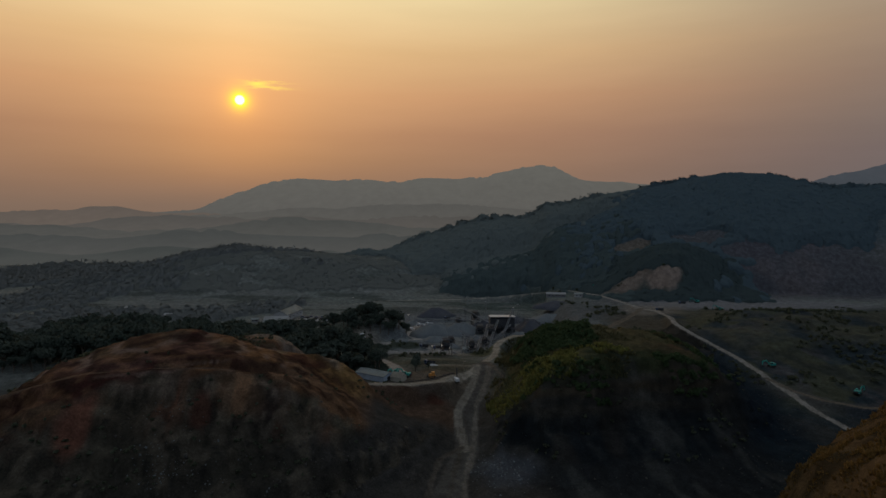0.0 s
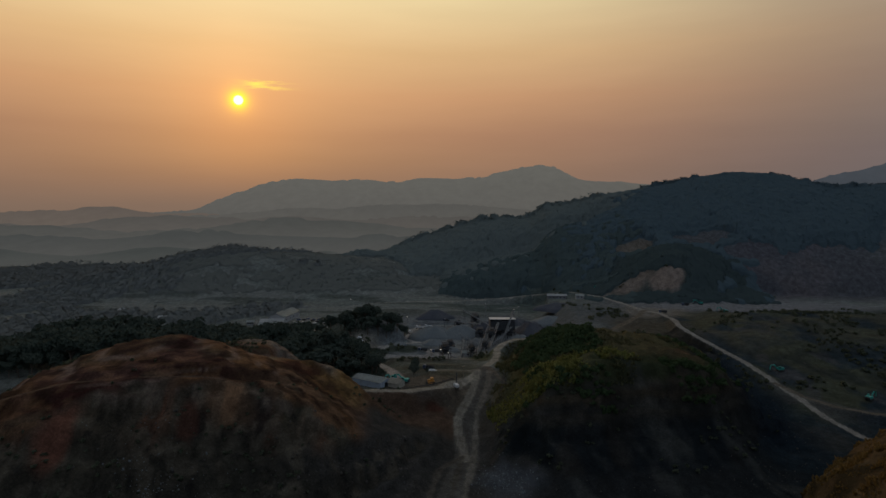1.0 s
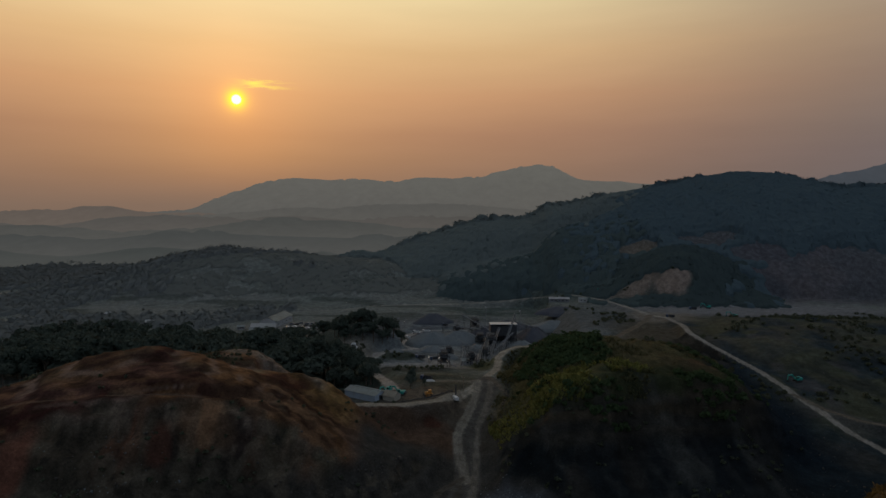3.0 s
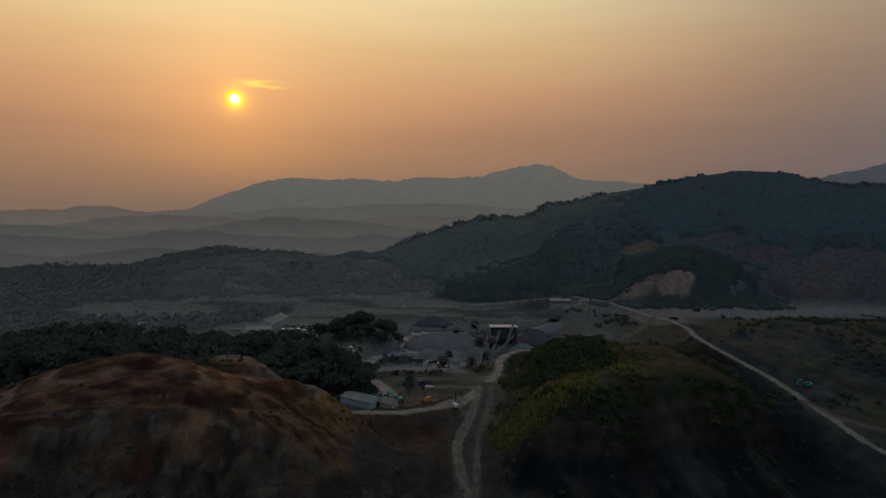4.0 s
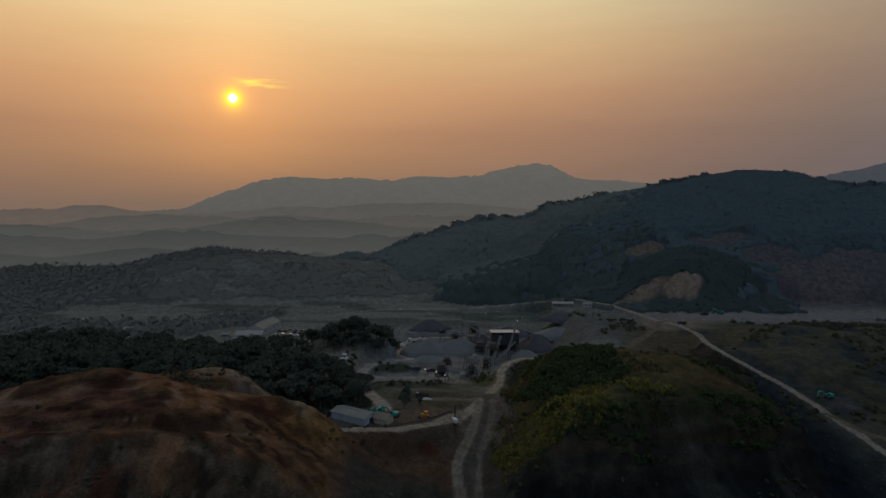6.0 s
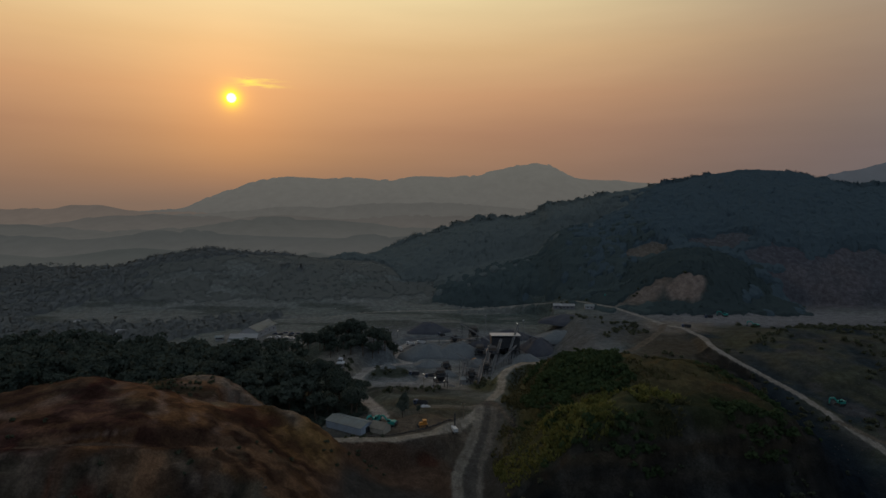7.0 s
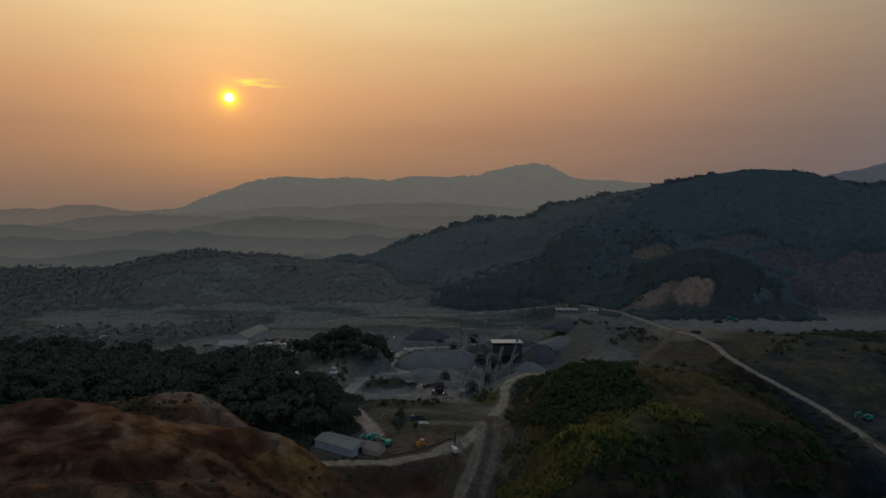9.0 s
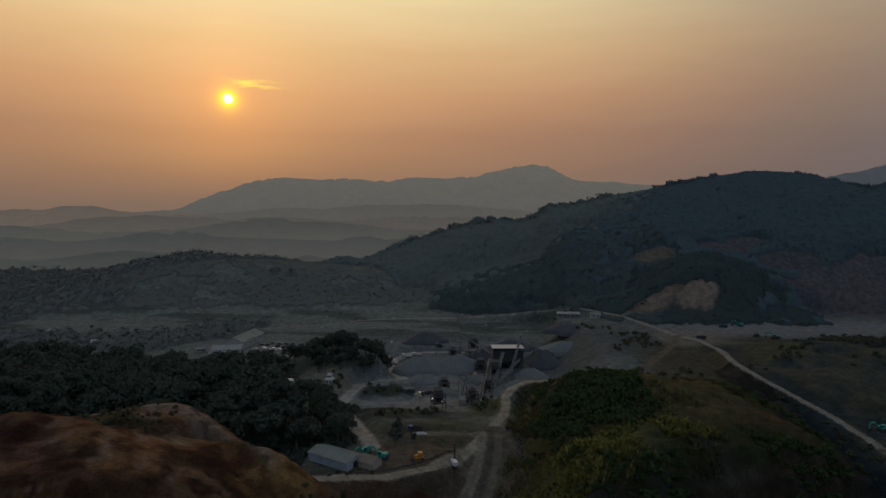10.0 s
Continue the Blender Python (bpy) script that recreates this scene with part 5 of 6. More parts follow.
def truck(paint, bed_paint, label, group="trucks"):
    """A tipper lorry, 7 m long, its cab to +y."""
    t = thing("truck", label, "truck", group)
    part("chassis", box(0.9, 6.6, 0.3, (0, 0, 0.75)), DARK_STEEL, t)
    cab = part("cab", box(2.3, 1.7, 1.9, (0, 2.5, 0.8), bevel=0.15, taper=0.93), paint, t)
    part("windscreen", box(1.9, 0.08, 0.7, (0, 3.33, 1.75)), GLASS, cab, "dark windscreen")
    for s in (-1, 1):
        part("side_window", box(0.08, 0.8, 0.6, (s * 1.12, 2.5, 1.8)), GLASS, cab, "dark side window")
    bed = bmesh.new()
    box(2.4, 4.5, 0.15, (0, -1.0, 1.05), bm=bed)
    for s in (-1, 1):
        box(0.12, 4.5, 1.1, (s * 1.14, -1.0, 1.2), bm=bed)
        box(2.4, 0.12, 1.1, (0, -1.0 + s * 2.19, 1.2), bm=bed)
    part("tipper_body", bed, bed_paint, t)
    for y in (2.4, -1.0, -2.3):
        for s in (-1, 1):
            w = part("wheel", rod((s * 0.75, y, 0.5), (s * 1.15, y, 0.5), 0.5, n=14), RUBBER, t)
            part("rim", rod((s * 1.1, y, 0.5), (s * 1.18, y, 0.5), 0.25, n=10), GREY_STEEL, w)
    return t


def car(paint, label, group="parked cars"):
    t = thing("car", label, "car", group)
    part("body", prism([(-2.1, 0.35), (2.1, 0.35), (2.15, 0.75), (1.2, 0.95), (0.6, 1.45), (-1.3, 1.5), (-2.1, 0.95)], -0.85, 0.85), paint, t)
    part("windscreen", box(1.45, 0.75, 0.06, (0, 0.93, 1.18), Euler((radians(-40), 0, 0)).to_matrix().to_4x4()), GLASS, t, "dark windscreen")
    for s in (-1, 1):
        part("side_window", box(0.05, 1.7, 0.38, (s * 0.85, -0.3, 1.02)), GLASS, t, "dark side windows")
        for y in (-1.3, 1.3):
            part("wheel", rod((s * 0.62, y, 0.32), (s * 0.87, y, 0.32), 0.32, n=12), RUBBER, t)
    return t


# ---- buildings ----
def gable_house(name, lx, ly, wall_h, rise, wall_mat, roof_mat, label, m, over=0.5, windows=4, door=True, category="building", group="", ribs=0):
    """A building with a ridge along x: walls, two roof slopes, windows and doors set into the long walls."""
    t = thing(name, label, category, group, m)
    hx, hy = lx / 2, ly / 2
    th = 0.2
    for s in (-1, 1):
        part("wall", box(lx, th, wall_h + 0.6, (0, s * (hy - th / 2), -0.6)), wall_mat, t)
        g = prism([(-hy, -0.6), (hy, -0.6), (hy, wall_h), (0, wall_h + rise), (-hy, wall_h)], s * hx - th / 2, s * hx + th / 2)
        part("gable_wall", g, wall_mat, t)
        e = hy + over
        drop = rise * over / hy
        slope = sheet([(-hx - over, s * e, wall_h - drop + 0.1), (hx + over, s * e, wall_h - drop + 0.1),
                       (hx + over, 0, wall_h + rise + 0.1), (-hx - over, 0, wall_h + rise + 0.1)], [(0, 1, 2, 3)], 0.1)
        roof = part("roof_slope", slope, roof_mat, t)
        for k in range(ribs):
            x = -hx + lx * (k + 0.5) / ribs
            part("rib", rod((x, s * e, wall_h - drop + 0.17), (x, 0, wall_h + rise + 0.17), 0.07, n=4), roof_mat, roof)
        for k in range(windows):
            x = -hx + lx * (k + 0.7) / (windows + 0.4)
            w = part("window", box(1.3, 0.08, 1.0, (x, s * (hy + 0.02), wall_h * 0.42)), GLASS, t, "dark window")
            part("sill", box(1.5, 0.2, 0.08, (x, s * (hy + 0.06), wall_h * 0.42 - 0.09)), wall_mat, w)
    if door:
        part("door", box(0.08, min(2.6, ly * 0.4), min(2.6, wall_h * 0.8), (hx + 0.12, 0, 0.0)), DARK_STEEL, t, "dark sheet door")
    part("ridge_cap", rod((-hx - over, 0, wall_h + rise + 0.14), (hx + over, 0, wall_h + rise + 0.14), 0.14, n=6), roof_mat, t)
    return t


def tiered_house(label, m, size=7.0, tiers=3):
    """A small white house with stepped hipped roofs."""
    t = thing("house", label, "house", "white houses", m)
    z, s = 0.0, size
    for k in range(tiers):
        h = 2.7 if k == 0 else 1.6
        part("storey", box(s, s * 0.8, h + (0.5 if k == 0 else 0), (0, 0, z - (0.5 if k == 0 else 0))), WALL, t)
        for a in (-0.25, 0.25):
            part("window", box(0.9, 0.08, 1.0, (a * s, -s * 0.4 - 0.02, z + 0.7)), GLASS, t, "dark window")
        z += h
        part("hip_roof", box(s * 1.25, s * 1.05, 1.0, (0, 0, z), taper=0.62), WHITE_ROOF, t)
        z += 0.75
        s *= 0.6
    return t


def open_shed(lx, ly, h, m, label):
    """The crusher house: a flat tin roof on steel posts over dark plant, with a back wall."""
    t = thing("crusher_house", label, "plant building", m=m)
    part("roof", box(lx + 1.5, ly + 1.5, 0.3, (0, 0, h), Euler((radians(-4), 0, 0)).to_matrix().to_4x4(), 0.03), WHITE_ROOF, t, "pale sheet roof")
    for i in range(5):
        for s in (-1, 1):
            x = -lx / 2 + lx * i / 4
            part("post", rod((x, s * ly / 2, -1), (x, s * ly / 2, h + 0.1 - s * 0.3), 0.2, n=6), DARK_STEEL, t)
    for z in (3.0, 6.5):
        part("floor_deck", box(lx, ly, 0.25, (0, 0, z)), DARK_STEEL, t)
    part("back_wall", box(lx, 0.2, h - 0.3, (0, ly / 2 + 0.3, 0)), DARK_STEEL, t)
    part("side_wall", box(0.2, ly, h - 0.4, (-lx / 2 - 0.3, 0, 0)), DARK_STEEL, t)
    part("front_cladding", box(lx, 0.15, h * 0.55, (0, -ly / 2 - 0.2, h * 0.38)), DARK_STEEL, t, "dark rusty cladding")
    part("crusher", box(5, 4, 2.8, (-3, 0, 3.25), bevel=0.3, taper=0.8), GREY_STEEL, t, "dusty crusher housing")
    part("feed_hopper", box(3.2, 3.2, 2.6, (4, 0, 6.75), bevel=0.1, taper=1.35), GREY_STEEL, t, "dusty feed hopper")
    return t


def conveyor(a, b, width, label="long dusty belt conveyor on steel trestles"):
    """A belt conveyor from its foot a to its head b."""
    a, b = Vector(a), Vector(b)
    t = thing("conveyor", label, "conveyor", "plant conveyors", Matrix.Translation((a.x, a.y, 0)))
    o = Vector((a.x, a.y, 0))
    p, q = a - o, b - o
    run = q - p
    flat = Vector((run.x, run.y, 0)).normalized()
    side = Vector((-flat.y, flat.x, 0)) * width / 2
    up = Vector((0, 0, 1))
    lift = up * 0.55
    part("belt", sheet([p + side * 0.8 + lift, p - side * 0.8 + lift, q - side * 0.8 + lift, q + side * 0.8 + lift], [(0, 1, 2, 3)], 0.08), GRAVEL, t, "belt carrying grey stone")
    for s in (-1, 1):
        bm = bmesh.new()
        rod(p + side * s, q + side * s, 0.1, n=4, bm=bm)
        rod(p + side * s + lift, q + side * s + lift, 0.1, n=4, bm=bm)
        k = max(3, int(run.length / 2.2))
        for i in range(k):
            rod(p + run * (i / k) + side * s, p + run * ((i + 0.5) / k) + side * s + lift, 0.05, n=4, bm=bm)
        part("truss", bm, GREY_STEEL, t, "lattice side frame")
    for f in (0.35, 0.7, 0.97):
        c = p + run * f
        ground = high(o.x + c.x, o.y + c.y) - 0.4
        if c.z - ground > 1.2:
            tr = part("trestle", rod(c + side, Vector((c.x + side.x * 1.6, c.y + side.y * 1.6, ground)), 0.13, n=5), DARK_STEEL, t)
            part("trestle_leg", rod(c - side, Vector((c.x - side.x * 1.6, c.y - side.y * 1.6, ground)), 0.13, n=5), DARK_STEEL, tr)
    part("head_pulley", rod(q + side * 1.1 + lift * 0.6, q - side * 1.1 + lift * 0.6, 0.4, n=10), DARK_STEEL, t)
    return t


def screen_tower(m, label, h=9.0, w=6.0):
    t = thing("screen_tower", label, "plant tower", "screen towers", m)
    for i in (-1, 1):
        for j in (-1, 1):
            part("post", rod((i * w / 2, j * w / 2, -1), (i * w / 2, j * w / 2, h), 0.17, n=5), DARK_STEEL, t)
    for z in (h * 0.4, h * 0.75):
        d = part("deck", box(w + 1, w + 1, 0.2, (0, 0, z)), DARK_STEEL, t)
        for s in (-1, 1):
            part("handrail", rod((-w / 2 - 0.5, s * (w / 2 + 0.5), z + 1.2), (w / 2 + 0.5, s * (w / 2 + 0.5), z + 1.2), 0.05, n=4), GREY_STEEL, d)
    part("screen_box", box(w * 0.8, w * 0.7, 1.8, (0, 0, h * 0.78), Euler((radians(9), 0, 0)).to_matrix().to_4x4(), 0.1), DARK_STEEL, t, "dusty vibrating screen")
    part("hopper", box(w * 0.4, w * 0.4, h * 0.3, (0, 0, h * 0.42), taper=1.7), DARK_STEEL, t)
    part("canopy", box(w * 0.7, w * 0.8, 0.12, (0, 0, h + 1.3), Euler((radians(6), 0, 0)).to_matrix().to_4x4()), DARK_STEEL, t, "dark sheet canopy")
    for i in (-1, 1):
        part("canopy_post", rod((i * w * 0.3, 0, h * 0.75), (i * w * 0.3, 0, h + 1.4), 0.1, n=5), DARK_STEEL, t)
    return t


def stockpile(x, y, r, h, mat, label, squash=1.0):
    """A heap of crushed stone as it lies under a conveyor."""
    rng = np.random.RandomState(int(abs(x * 7 + y)))
    n, k = 40, 12
    a = np.linspace(0, 2 * np.pi, n, endpoint=False)
    ring = 1 + 0.12 * np.sin(2 * a + rng.rand() * 6) + 0.08 * np.sin(5 * a + rng.rand() * 6)
    z0 = high(x, y)
    bm = bmesh.new()
    rows = []
    for i in range(k):
        f = 1 - i / (k - 1) * 0.97
        row = []
        for j in range(n):
            rr = r * f * ring[j]
            px, py = rr * math.cos(a[j]), rr * math.sin(a[j]) * squash
            z = h * min(1.0, 1.22 * (1 - f ** 1.15)) * (0.94 + 0.06 * math.sin(3 * a[j] + x)) + rng.uniform(-0.12, 0.12) * (h * 0.12)
            if i == 0:
                z = -2.0
            row.append(bm.verts.new((px, py, z)))
        rows.append(row)
    for i in range(k - 1):
        for j in range(n):
            bm.faces.new((rows[i][j], rows[i][(j + 1) % n], rows[i + 1][(j + 1) % n], rows[i + 1][j]))
    bm.faces.new(rows[-1])
    for f in bm.faces:
        f.smooth = True
    ob = new("stockpile", tidy(bm, "stockpile"))
    ob.data.materials.append(mat)
    ob.matrix_basis = Matrix.Translation((x, y, z0))
    return tagged(ob, label, "stockpile", "stockpiles")


def pole(x, y, h, label, arms=1, group="poles"):
    t = thing("utility_pole", label, "pole", group, turned(x, y, 20))
    part("shaft", rod((0, 0, -1), (0, 0, h), 0.16, 0.1, 7), WOOD, t)
    for k in range(arms):
        arm = part("cross_arm", box(1.8, 0.12, 0.12, (0, 0, h - 0.5 - 0.7 * k)), WOOD, t)
        for s in (-0.75, 0.75):
            part("insulator", rod((s, 0, h - 0.4 - 0.7 * k), (s, 0, h - 0.18 - 0.7 * k), 0.06, n=6), WHITE, arm)
    return t


def mast(x, y, h, label):
    t = thing("lattice_mast", label, "mast", "masts", turned(x, y, 0))
    for i in range(3):
        a = i * 2.1
        part("leg", rod((0.9 * math.cos(a), 0.9 * math.sin(a), -1), (0.15 * math.cos(a), 0.15 * math.sin(a), h), 0.09, n=5), GREY_STEEL, t)
    for k in range(6):
        z = h * (k + 0.5) / 6
        r = 0.9 - 0.75 * z / h
        part("brace", rod((r, 0, z), (-r * 0.5, r * 0.87, z + h / 9), 0.05, n=4), GREY_STEEL, t)
    head = part("lamp_head", box(1.4, 0.4, 0.5, (0, 0, h)), GREY_STEEL, t)
    part("lens", box(1.2, 0.06, 0.35, (0, -0.23, h + 0.07)), WHITE, head)
    return t


# the plant
WHITE_STONE = plain("white_stone", (0.40, 0.40, 0.38), 0.9, 0.0, 0.6, 0.6)
open_shed(20, 13, 13.5, pose(50, 494, high(50, 494), 0, 0, 0), "dark open crusher house with a pale flat roof")
conveyor((32, 424, 2), (46, 484, 13), 1.6)
conveyor((47, 462, 2), (60, 499, 20), 1.4)
conveyor((13, 462, 9), (33, 441, 2), 1.4)
conveyor((11, 383, 4), (17, 420, 13), 1.5)
conveyor((21, 386, 4), (29, 432, 12), 1.5)
conveyor((-12, 375, 7), (-2, 389, 9), 1.2, "short low belt conveyor at the screens")
conveyor((24, 400, 3), (15, 437, 11), 1.3)
conveyor((6, 396, 8), (20, 388, 4), 1.1, "short low belt conveyor at the screens")
conveyor((38, 446, 4), (55, 470, 12), 1.2)
conveyor((62, 498, 15), (84, 508, 6), 1.2)
conveyor((34, 520, 4), (12, 508, 9), 1.2)
conveyor((44, 515, 3), (20, 548, 11), 1.2)
conveyor((-26, 531, 2), (14, 516, 8), 1.4, "long dark belt conveyor behind the stone heaps")
conveyor((12, 530, 2), (30, 505, 9), 1.3, "dark belt conveyor behind the stone heaps")
conveyor((29, 428, 3), (37, 472, 12), 2.4, "broad pale belt conveyor in the plant")
screen_tower(turned(14, 520, 12), "dark screening stand behind the stone heaps", 6, 5)
screen_tower(turned(20, 402, 30), "dusty transfer tower with steel decks", 7, 4.5)
screen_tower(turned(2, 388, 15), "dark screening tower with steel decks and rails", 9, 6)
screen_tower(turned(38, 462, -10), "dusty screening tower beside the conveyors", 11, 6.5)
screen_tower(turned(31, 436, 25), "low dusty transfer station of the plant", 6, 5)
screen_tower(turned(31, 484, 0), "pale-roofed screening unit beside the crusher house", 7.5, 7)
screen_tower(turned(6, 438, 10), "low steel screening stand in the yard", 5, 5)
screen_tower(turned(30, 540, 0), "far dark screening tower of the plant", 10, 7)
stockpile(16, 488, 21, 9.5, GRAVEL, "wide blue-grey heap of crushed stone", 0.7)
stockpile(-7, 487, 19, 8.5, GRAVEL, "low blue-grey heap of crushed stone", 0.75)
stockpile(27, 458, 9, 5, GRAVEL, "pale grey cone of crushed stone")
stockpile(6, 430, 8, 3, GRAVEL, "flat grey heap of fine stone", 0.6)
stockpile(-7, 567, 19, 8, DARK_GRAVEL, "dark heap of crushed stone", 0.7)
stockpile(76, 506, 17, 10, DARK_GRAVEL, "dark cone of stone under a conveyor")
stockpile(62, 470, 12, 6, GRAVEL, "grey heap of stone beside the plant")
stockpile(96, 525, 22, 6, GRAVEL, "broad grey heap of crushed stone", 0.6)
stockpile(110, 562, 24, 5, DARK_GRAVEL, "low dark spoil heap", 0.6)
stockpile(-31, 436, 5, 1.8, GRAVEL, "small grey heap on the yard island")
stockpile(-6, 455, 11, 4, GRAVEL, "blue-grey heap of fine stone", 0.6)
stockpile(40, 530, 16, 6, DARK_GRAVEL, "dark heap behind the crusher house", 0.7)
stockpile(-6, 346, 3.2, 1.0, WHITE_STONE, "small heap of white stone beside the track", 0.5)
stockpile(52, 446, 11, 4, GRAVEL, "grey heap of stone below the conveyors", 0.7)
stockpile(60, 552, 22, 7, DARK_GRAVEL, "dark flat-topped heap of stone", 0.6)
mast(66, 512, 22, "tall grey lattice mast over the plant")
mast(40, 545, 20, "grey lattice mast behind the plant")
pole(12, 332, 7.5, "dark wooden utility pole beside the haul road")
pole(-7, 381, 6.5, "grey lamp pole by the screens", 0)
pole(-31, 498, 7, "wooden pole at the yard's edge")
pole(25, 640, 8, "wooden pole on the far road")

# sheds and houses
gable_house("tin_shed", 19, 9, 3.1, 1.2, BLUE_WALL, TIN, "long pale tin-roofed shed with blue-white walls", pose(-37.5, 317, 13.7, 0, 0, -32), 0.4, 0, True, "shed", "", 9)
hut = gable_house("tan_hut", 6.5, 5.5, 2.6, 1.6, TAN, TAN, "small tan hut with a pale peaked roof", pose(-24, 312.5, 13.7, 0, 0, -30), 0.5, 0, False, "hut")
gable_house("big_barn", 34, 15, 6.0, 3.4, WALL, TIN, "large barn with a pale grey roof", pose(-148, 556, high(-148, 540) - 0.5, 0, 0, 80), 0.7, 4, True, "barn")
gable_house("long_house", 20, 9, 4, 2.0, WALL, WHITE_ROOF, "white-roofed works building with a row of windows", pose(-151, 528, high(-151, 528), 0, 0, 4), 0.8, 6, True, "building")
gable_house("porch_house", 16, 6, 3, 1.2, WALL, TIN, "low building with a tin lean-to roof", pose(-152, 519.5, high(-152, 519), 0, 0, 4), 0.8, 5, False, "building")
tiered_house("small white house with stepped roofs among trees", pose(-80, 423, high(-80, 423), 0, 0, 18), 8.6, 3)
tiered_house("tiny white pavilion with a stepped roof", pose(-62, 444, high(-62, 444), 0, 0, -8), 4.2, 2)
gable_house("site_office", 19, 6, 3.2, 1.2, GREY_STEEL, WHITE_ROOF, "grey site office with a pale roof beside the upper road", pose(117, 604, high(117, 604), 0, 0, -6), 0.5, 5, True, "office")
gable_house("site_cabin", 8, 5, 3.0, 1.0, WALL, TIN, "white site cabin beside the upper road", pose(138, 594, high(138, 594), 0, 0, -6), 0.4, 2, True, "cabin")
gable_house("yard_hut", 7, 5, 2.8, 1.0, WALL, TIN, "grey hut under the conveyors", pose(17, 404, high(17, 404), 0, 0, 8), 0.4, 1, True, "hut")
gable_house("roadside_house", 11, 7, 3, 1.4, WALL, WHITE_ROOF, "pale house beyond the woods", pose(-262, 560, high(-262, 560), 0, 0, 20), 0.5, 2, True, "house")
gable_house("field_house", 10, 6, 3, 1.2, WALL, WHITE_ROOF, "pale house on the plain", pose(-322, 600, high(-322, 600), 0, 0, -15), 0.5, 2, True, "house")
gable_house("works_store", 6, 4, 2.6, 0.9, WALL, TIN, "grey store with a pale roof near the barn", pose(-172, 532, high(-172, 532), 0, 0, 10), 0.5, 3, True, "store")

# machines
def bulldozer(paint, label):
    """A crawler dozer, its blade to +y."""
    t = thing("bulldozer", label, "bulldozer", "bulldozers")
    for s in (-1, 1):
        part("track", prism([(-1.9, 0.5), (-1.5, 0.0), (1.5, 0.0), (1.9, 0.45), (1.4, 1.0), (-1.4, 1.0)], s * 1.05 - 0.28, s * 1.05 + 0.28), RUBBER, t, "dark steel crawler track")
    part("hull", box(1.5, 3.6, 0.9, (0, 0, 0.5), bevel=0.08), paint, t)
    part("engine_hood", box(1.2, 1.7, 0.8, (0, 0.95, 1.4), bevel=0.1), paint, t)
    cab = part("cab", box(1.7, 1.5, 1.5, (0, -0.6, 1.4), bevel=0.1, taper=0.9), paint, t)
    part("windscreen", box(1.3, 0.06, 0.8, (0, 0.13, 1.85)), GLASS, cab, "dark cab glass")
    part("cab_roof", box(1.9, 1.7, 0.12, (0, -0.6, 2.9), bevel=0.04), paint, cab)
    part("blade", prism([(2.3, 0.05), (2.5, 0.1), (2.35, 0.6), (2.55, 1.2), (2.4, 1.25), (2.15, 0.6)], -1.7, 1.7), DARK_STEEL, t, "worn steel blade")
    for s in (-1, 1):
        part("push_arm", rod((s * 1.4, -0.6, 0.55), (s * 1.4, 2.3, 0.5), 0.12, n=6), paint, t)
    part("exhaust", rod((0.3, 1.3, 2.1), (0.3, 1.3, 3.0), 0.08, n=6), DARK_STEEL, t)
    return t


def drill_rig(label):
    """A crawler drill with a tall mast."""
    t = thing("drill_rig", label, "drill rig")
    for s in (-1, 1):
        part("track", prism([(-1.5, 0.4), (-1.2, 0.0), (1.2, 0.0), (1.5, 0.4), (1.2, 0.8), (-1.2, 0.8)], s * 0.95 - 0.22, s * 0.95 + 0.22), RUBBER, t, "dark crawler track")
    part("body", box(1.9, 3.4, 1.6, (0, -0.2, 0.75), bevel=0.12), WHITE, t)
    part("cab", box(0.95, 1.2, 1.5, (-0.5, 1.2, 1.1), bevel=0.1, taper=0.92), WHITE, t)
    part("cab_window", box(0.8, 0.06, 0.8, (-0.5, 1.79, 1.6)), GLASS, t, "dark cab glass")
    m = part("mast", box(0.45, 0.45, 7.5, (1.0, 2.2, 0.2)), DARK_STEEL, t, "dark steel drill mast")
    part("drill_head", box(0.6, 0.7, 0.9, (1.0, 2.5, 4.6), bevel=0.05), DARK_STEEL, m)
    part("mast_boom", rod((0.4, 1.0, 1.6), (1.0, 2.1, 3.2), 0.2, n=6), DARK_STEEL, t)
    return t


digger = excavator(TEAL, "teal crawler excavator standing on the quarry ground")
digger.matrix_basis = turned(-27, 323, 150)
for x, y, rz in ((-20, 318.5, 70), (203, 357, 100), (241, 553, 80), (240, 503, 60), (166, 622, 90), (232, 322, -60)):
    copy_thing(digger, turned(x, y, rz))
dozer = bulldozer(ORANGE, "orange bulldozer on the dusty yard")
dozer.matrix_basis = turned(-6, 317, 110)
copy_thing(dozer, turned(26, 470, 40))
drill_rig("white drill rig with a dark mast beside the haul road").matrix_basis = turned(7.5, 318, 20)
lorry = truck(WHITE, WHITE, "white tipper truck parked on bare ground")
lorry.matrix_basis = turned(-10, 500, 175)
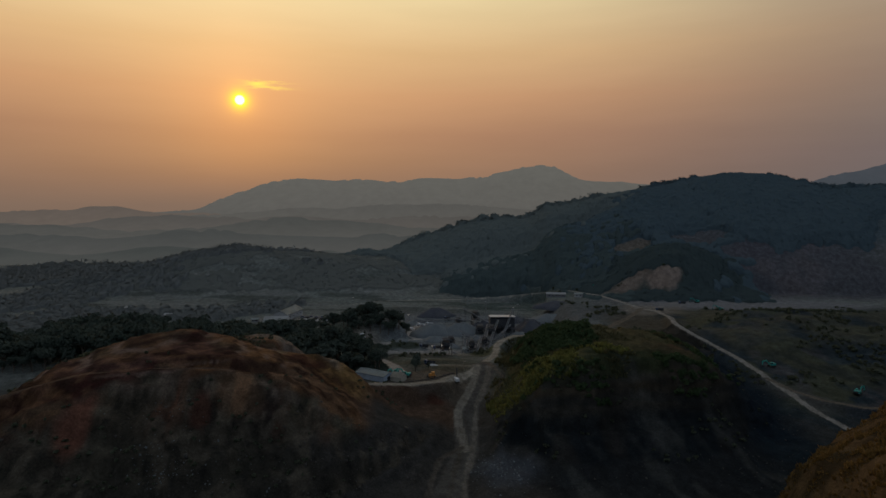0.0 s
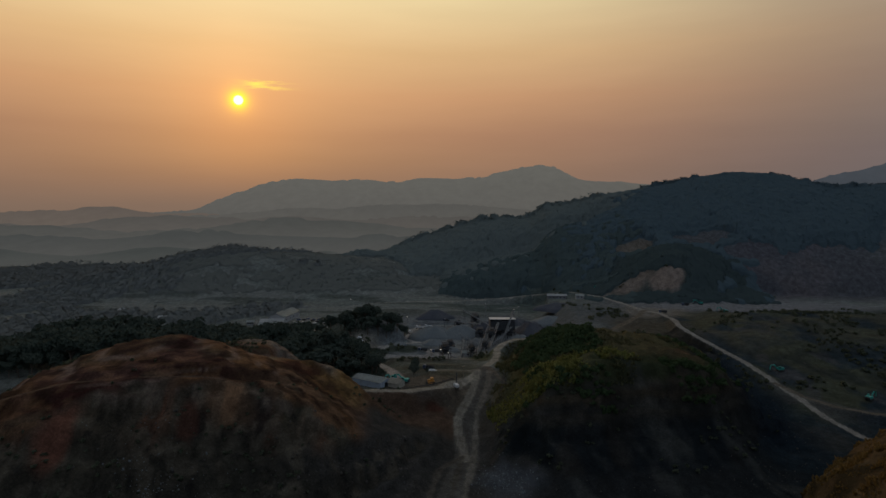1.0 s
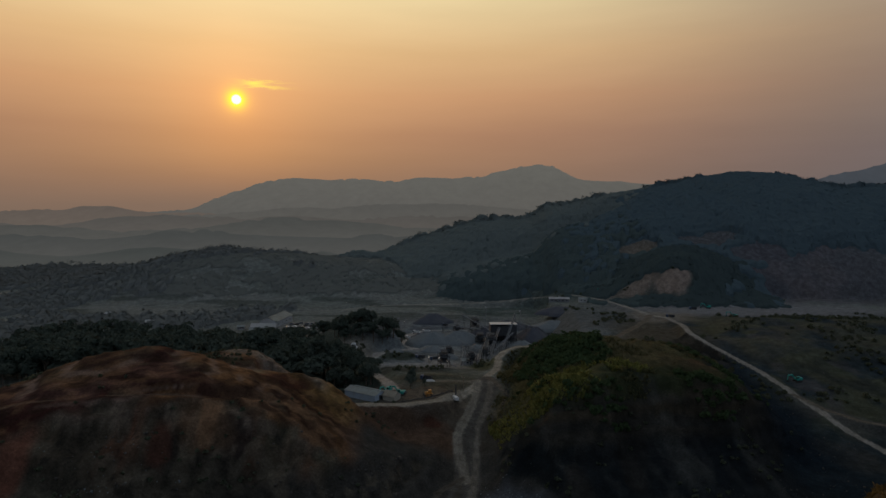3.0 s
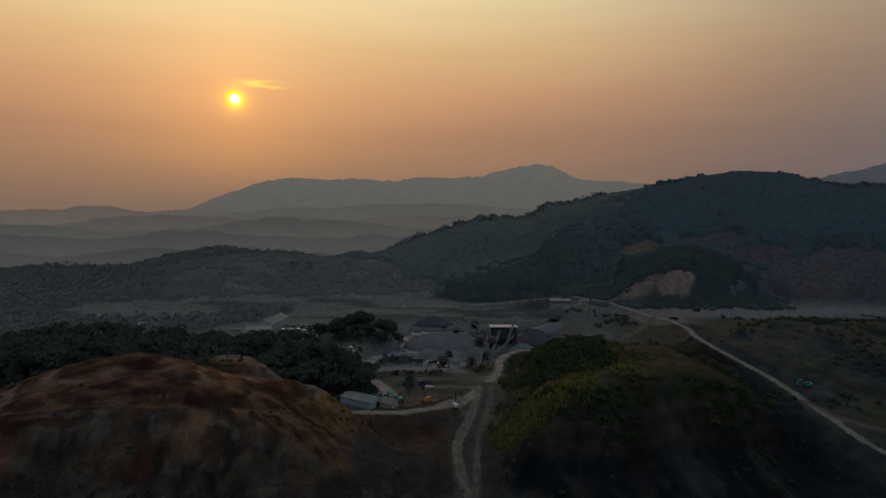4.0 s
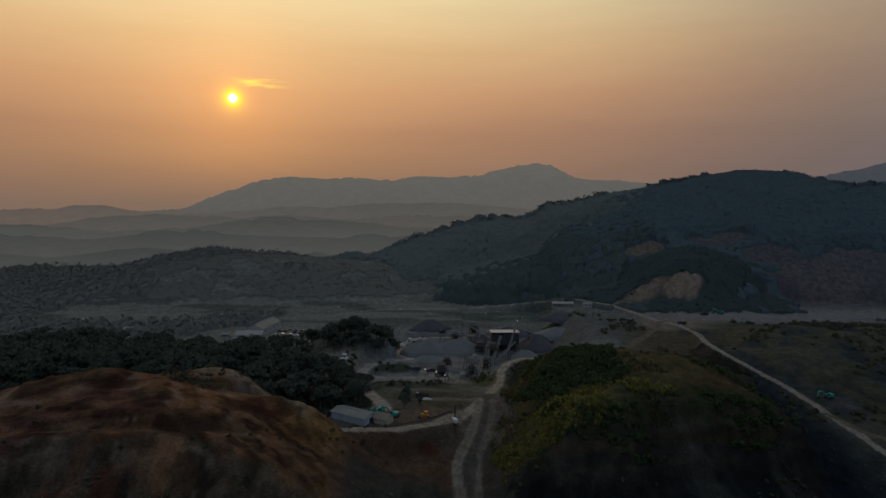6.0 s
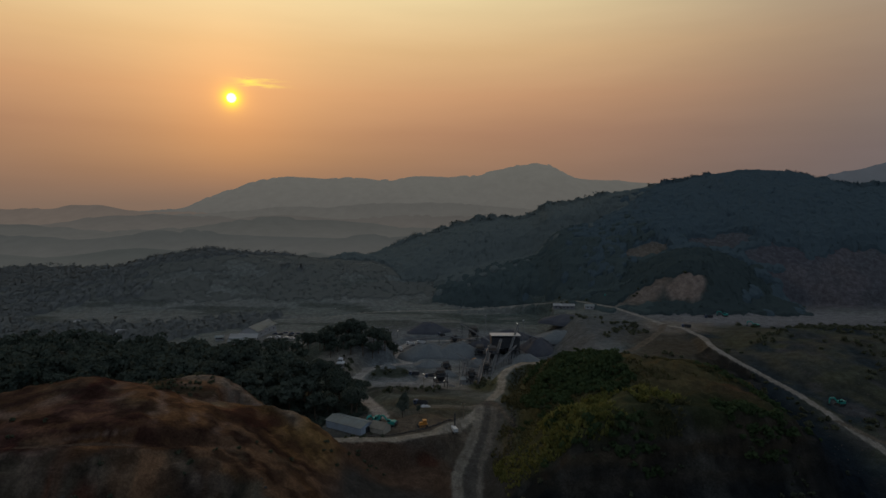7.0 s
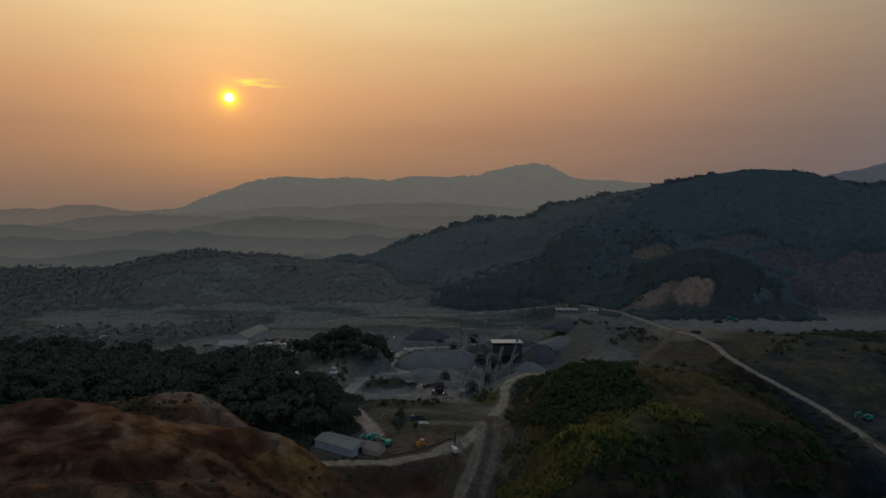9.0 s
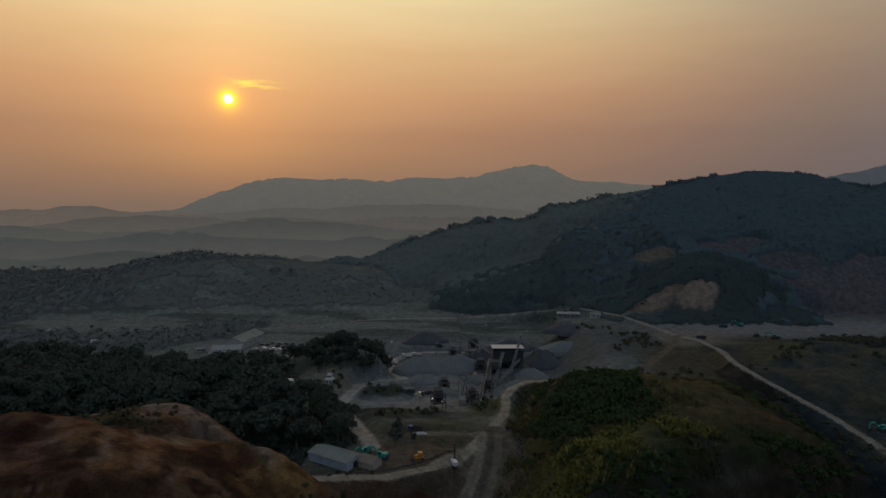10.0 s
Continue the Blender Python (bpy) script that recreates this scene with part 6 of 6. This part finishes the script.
for x, y, rz in ((-20, 518, 60), (-27, 510, 20), (-35, 523, 75), (-12, 522, 80)):
    copy_thing(lorry, turned(x, y, rz))
dark = truck(BLUE, DARK_STEEL, "dark blue tipper truck parked on the yard")
dark.matrix_basis = turned(-14, 430, 80)
for x, y, rz in ((-4, 428, 100), (188, 505, 80), (4, 552, 40), (225, 548, 95), (-8, 348, 70)):
    copy_thing(dark, turned(x, y, rz))
red = truck(RED, GREY_STEEL, "red tipper truck standing by the plant")
red.matrix_basis = turned(24, 414, 60)

rng = random.Random(4)
for paint, label in ((WHITE, "white car parked near the barn"), (DARK_STEEL, "dark grey car parked near the barn"), (BLUE, "dark blue car parked near the barn")):
    c = car(paint, label)
    c.matrix_basis = turned(-132 + rng.uniform(-4, 4), 545 + rng.uniform(-9, 9), rng.choice((4, 94)))
    for k in range(5):
        x, y = -128 + 6.0 * k + rng.uniform(-1.5, 1.5), {WHITE: 541, DARK_STEEL: 550, BLUE: 560}[paint] + rng.uniform(-1.5, 1.5)
        copy_thing(c, turned(x, y, 90 + rng.uniform(-8, 8)))


def lit_material():
    m, n = material("lamp_glow")
    e = n.add("ShaderNodeEmission")
    e.inputs[0].default_value, e.inputs[1].default_value = (1.0, 0.93, 0.8, 1), 1.2
    n.put(e.outputs[0], n.add("ShaderNodeOutputMaterial").inputs[0])
    return m


LIT = lit_material()


def flood_lamp(x, y, h):
    """A small works lamp that is switched on."""
    t = thing("lamp_post", "thin steel lamp post with its small lamp lit", "lamp post", "lamp posts", turned(x, y, 0))
    part("post", rod((0, 0, -0.5), (0, 0, h), 0.09, n=6), DARK_STEEL, t)
    head = part("lamp_head", box(0.6, 0.35, 0.3, (0, 0, h), bevel=0.04), DARK_STEEL, t)
    part("lens", box(0.5, 0.06, 0.34, (0, -0.21, h - 0.02)), LIT, head, "lit white lamp glass")
    return t


for x, y, h in ((-100, 650, 6), (-32, 546, 5), (-1, 384, 6), (4, 386, 4), (-8, 424, 4), (15, 411, 5), (62, 515, 19)):
    flood_lamp(x, y, h)
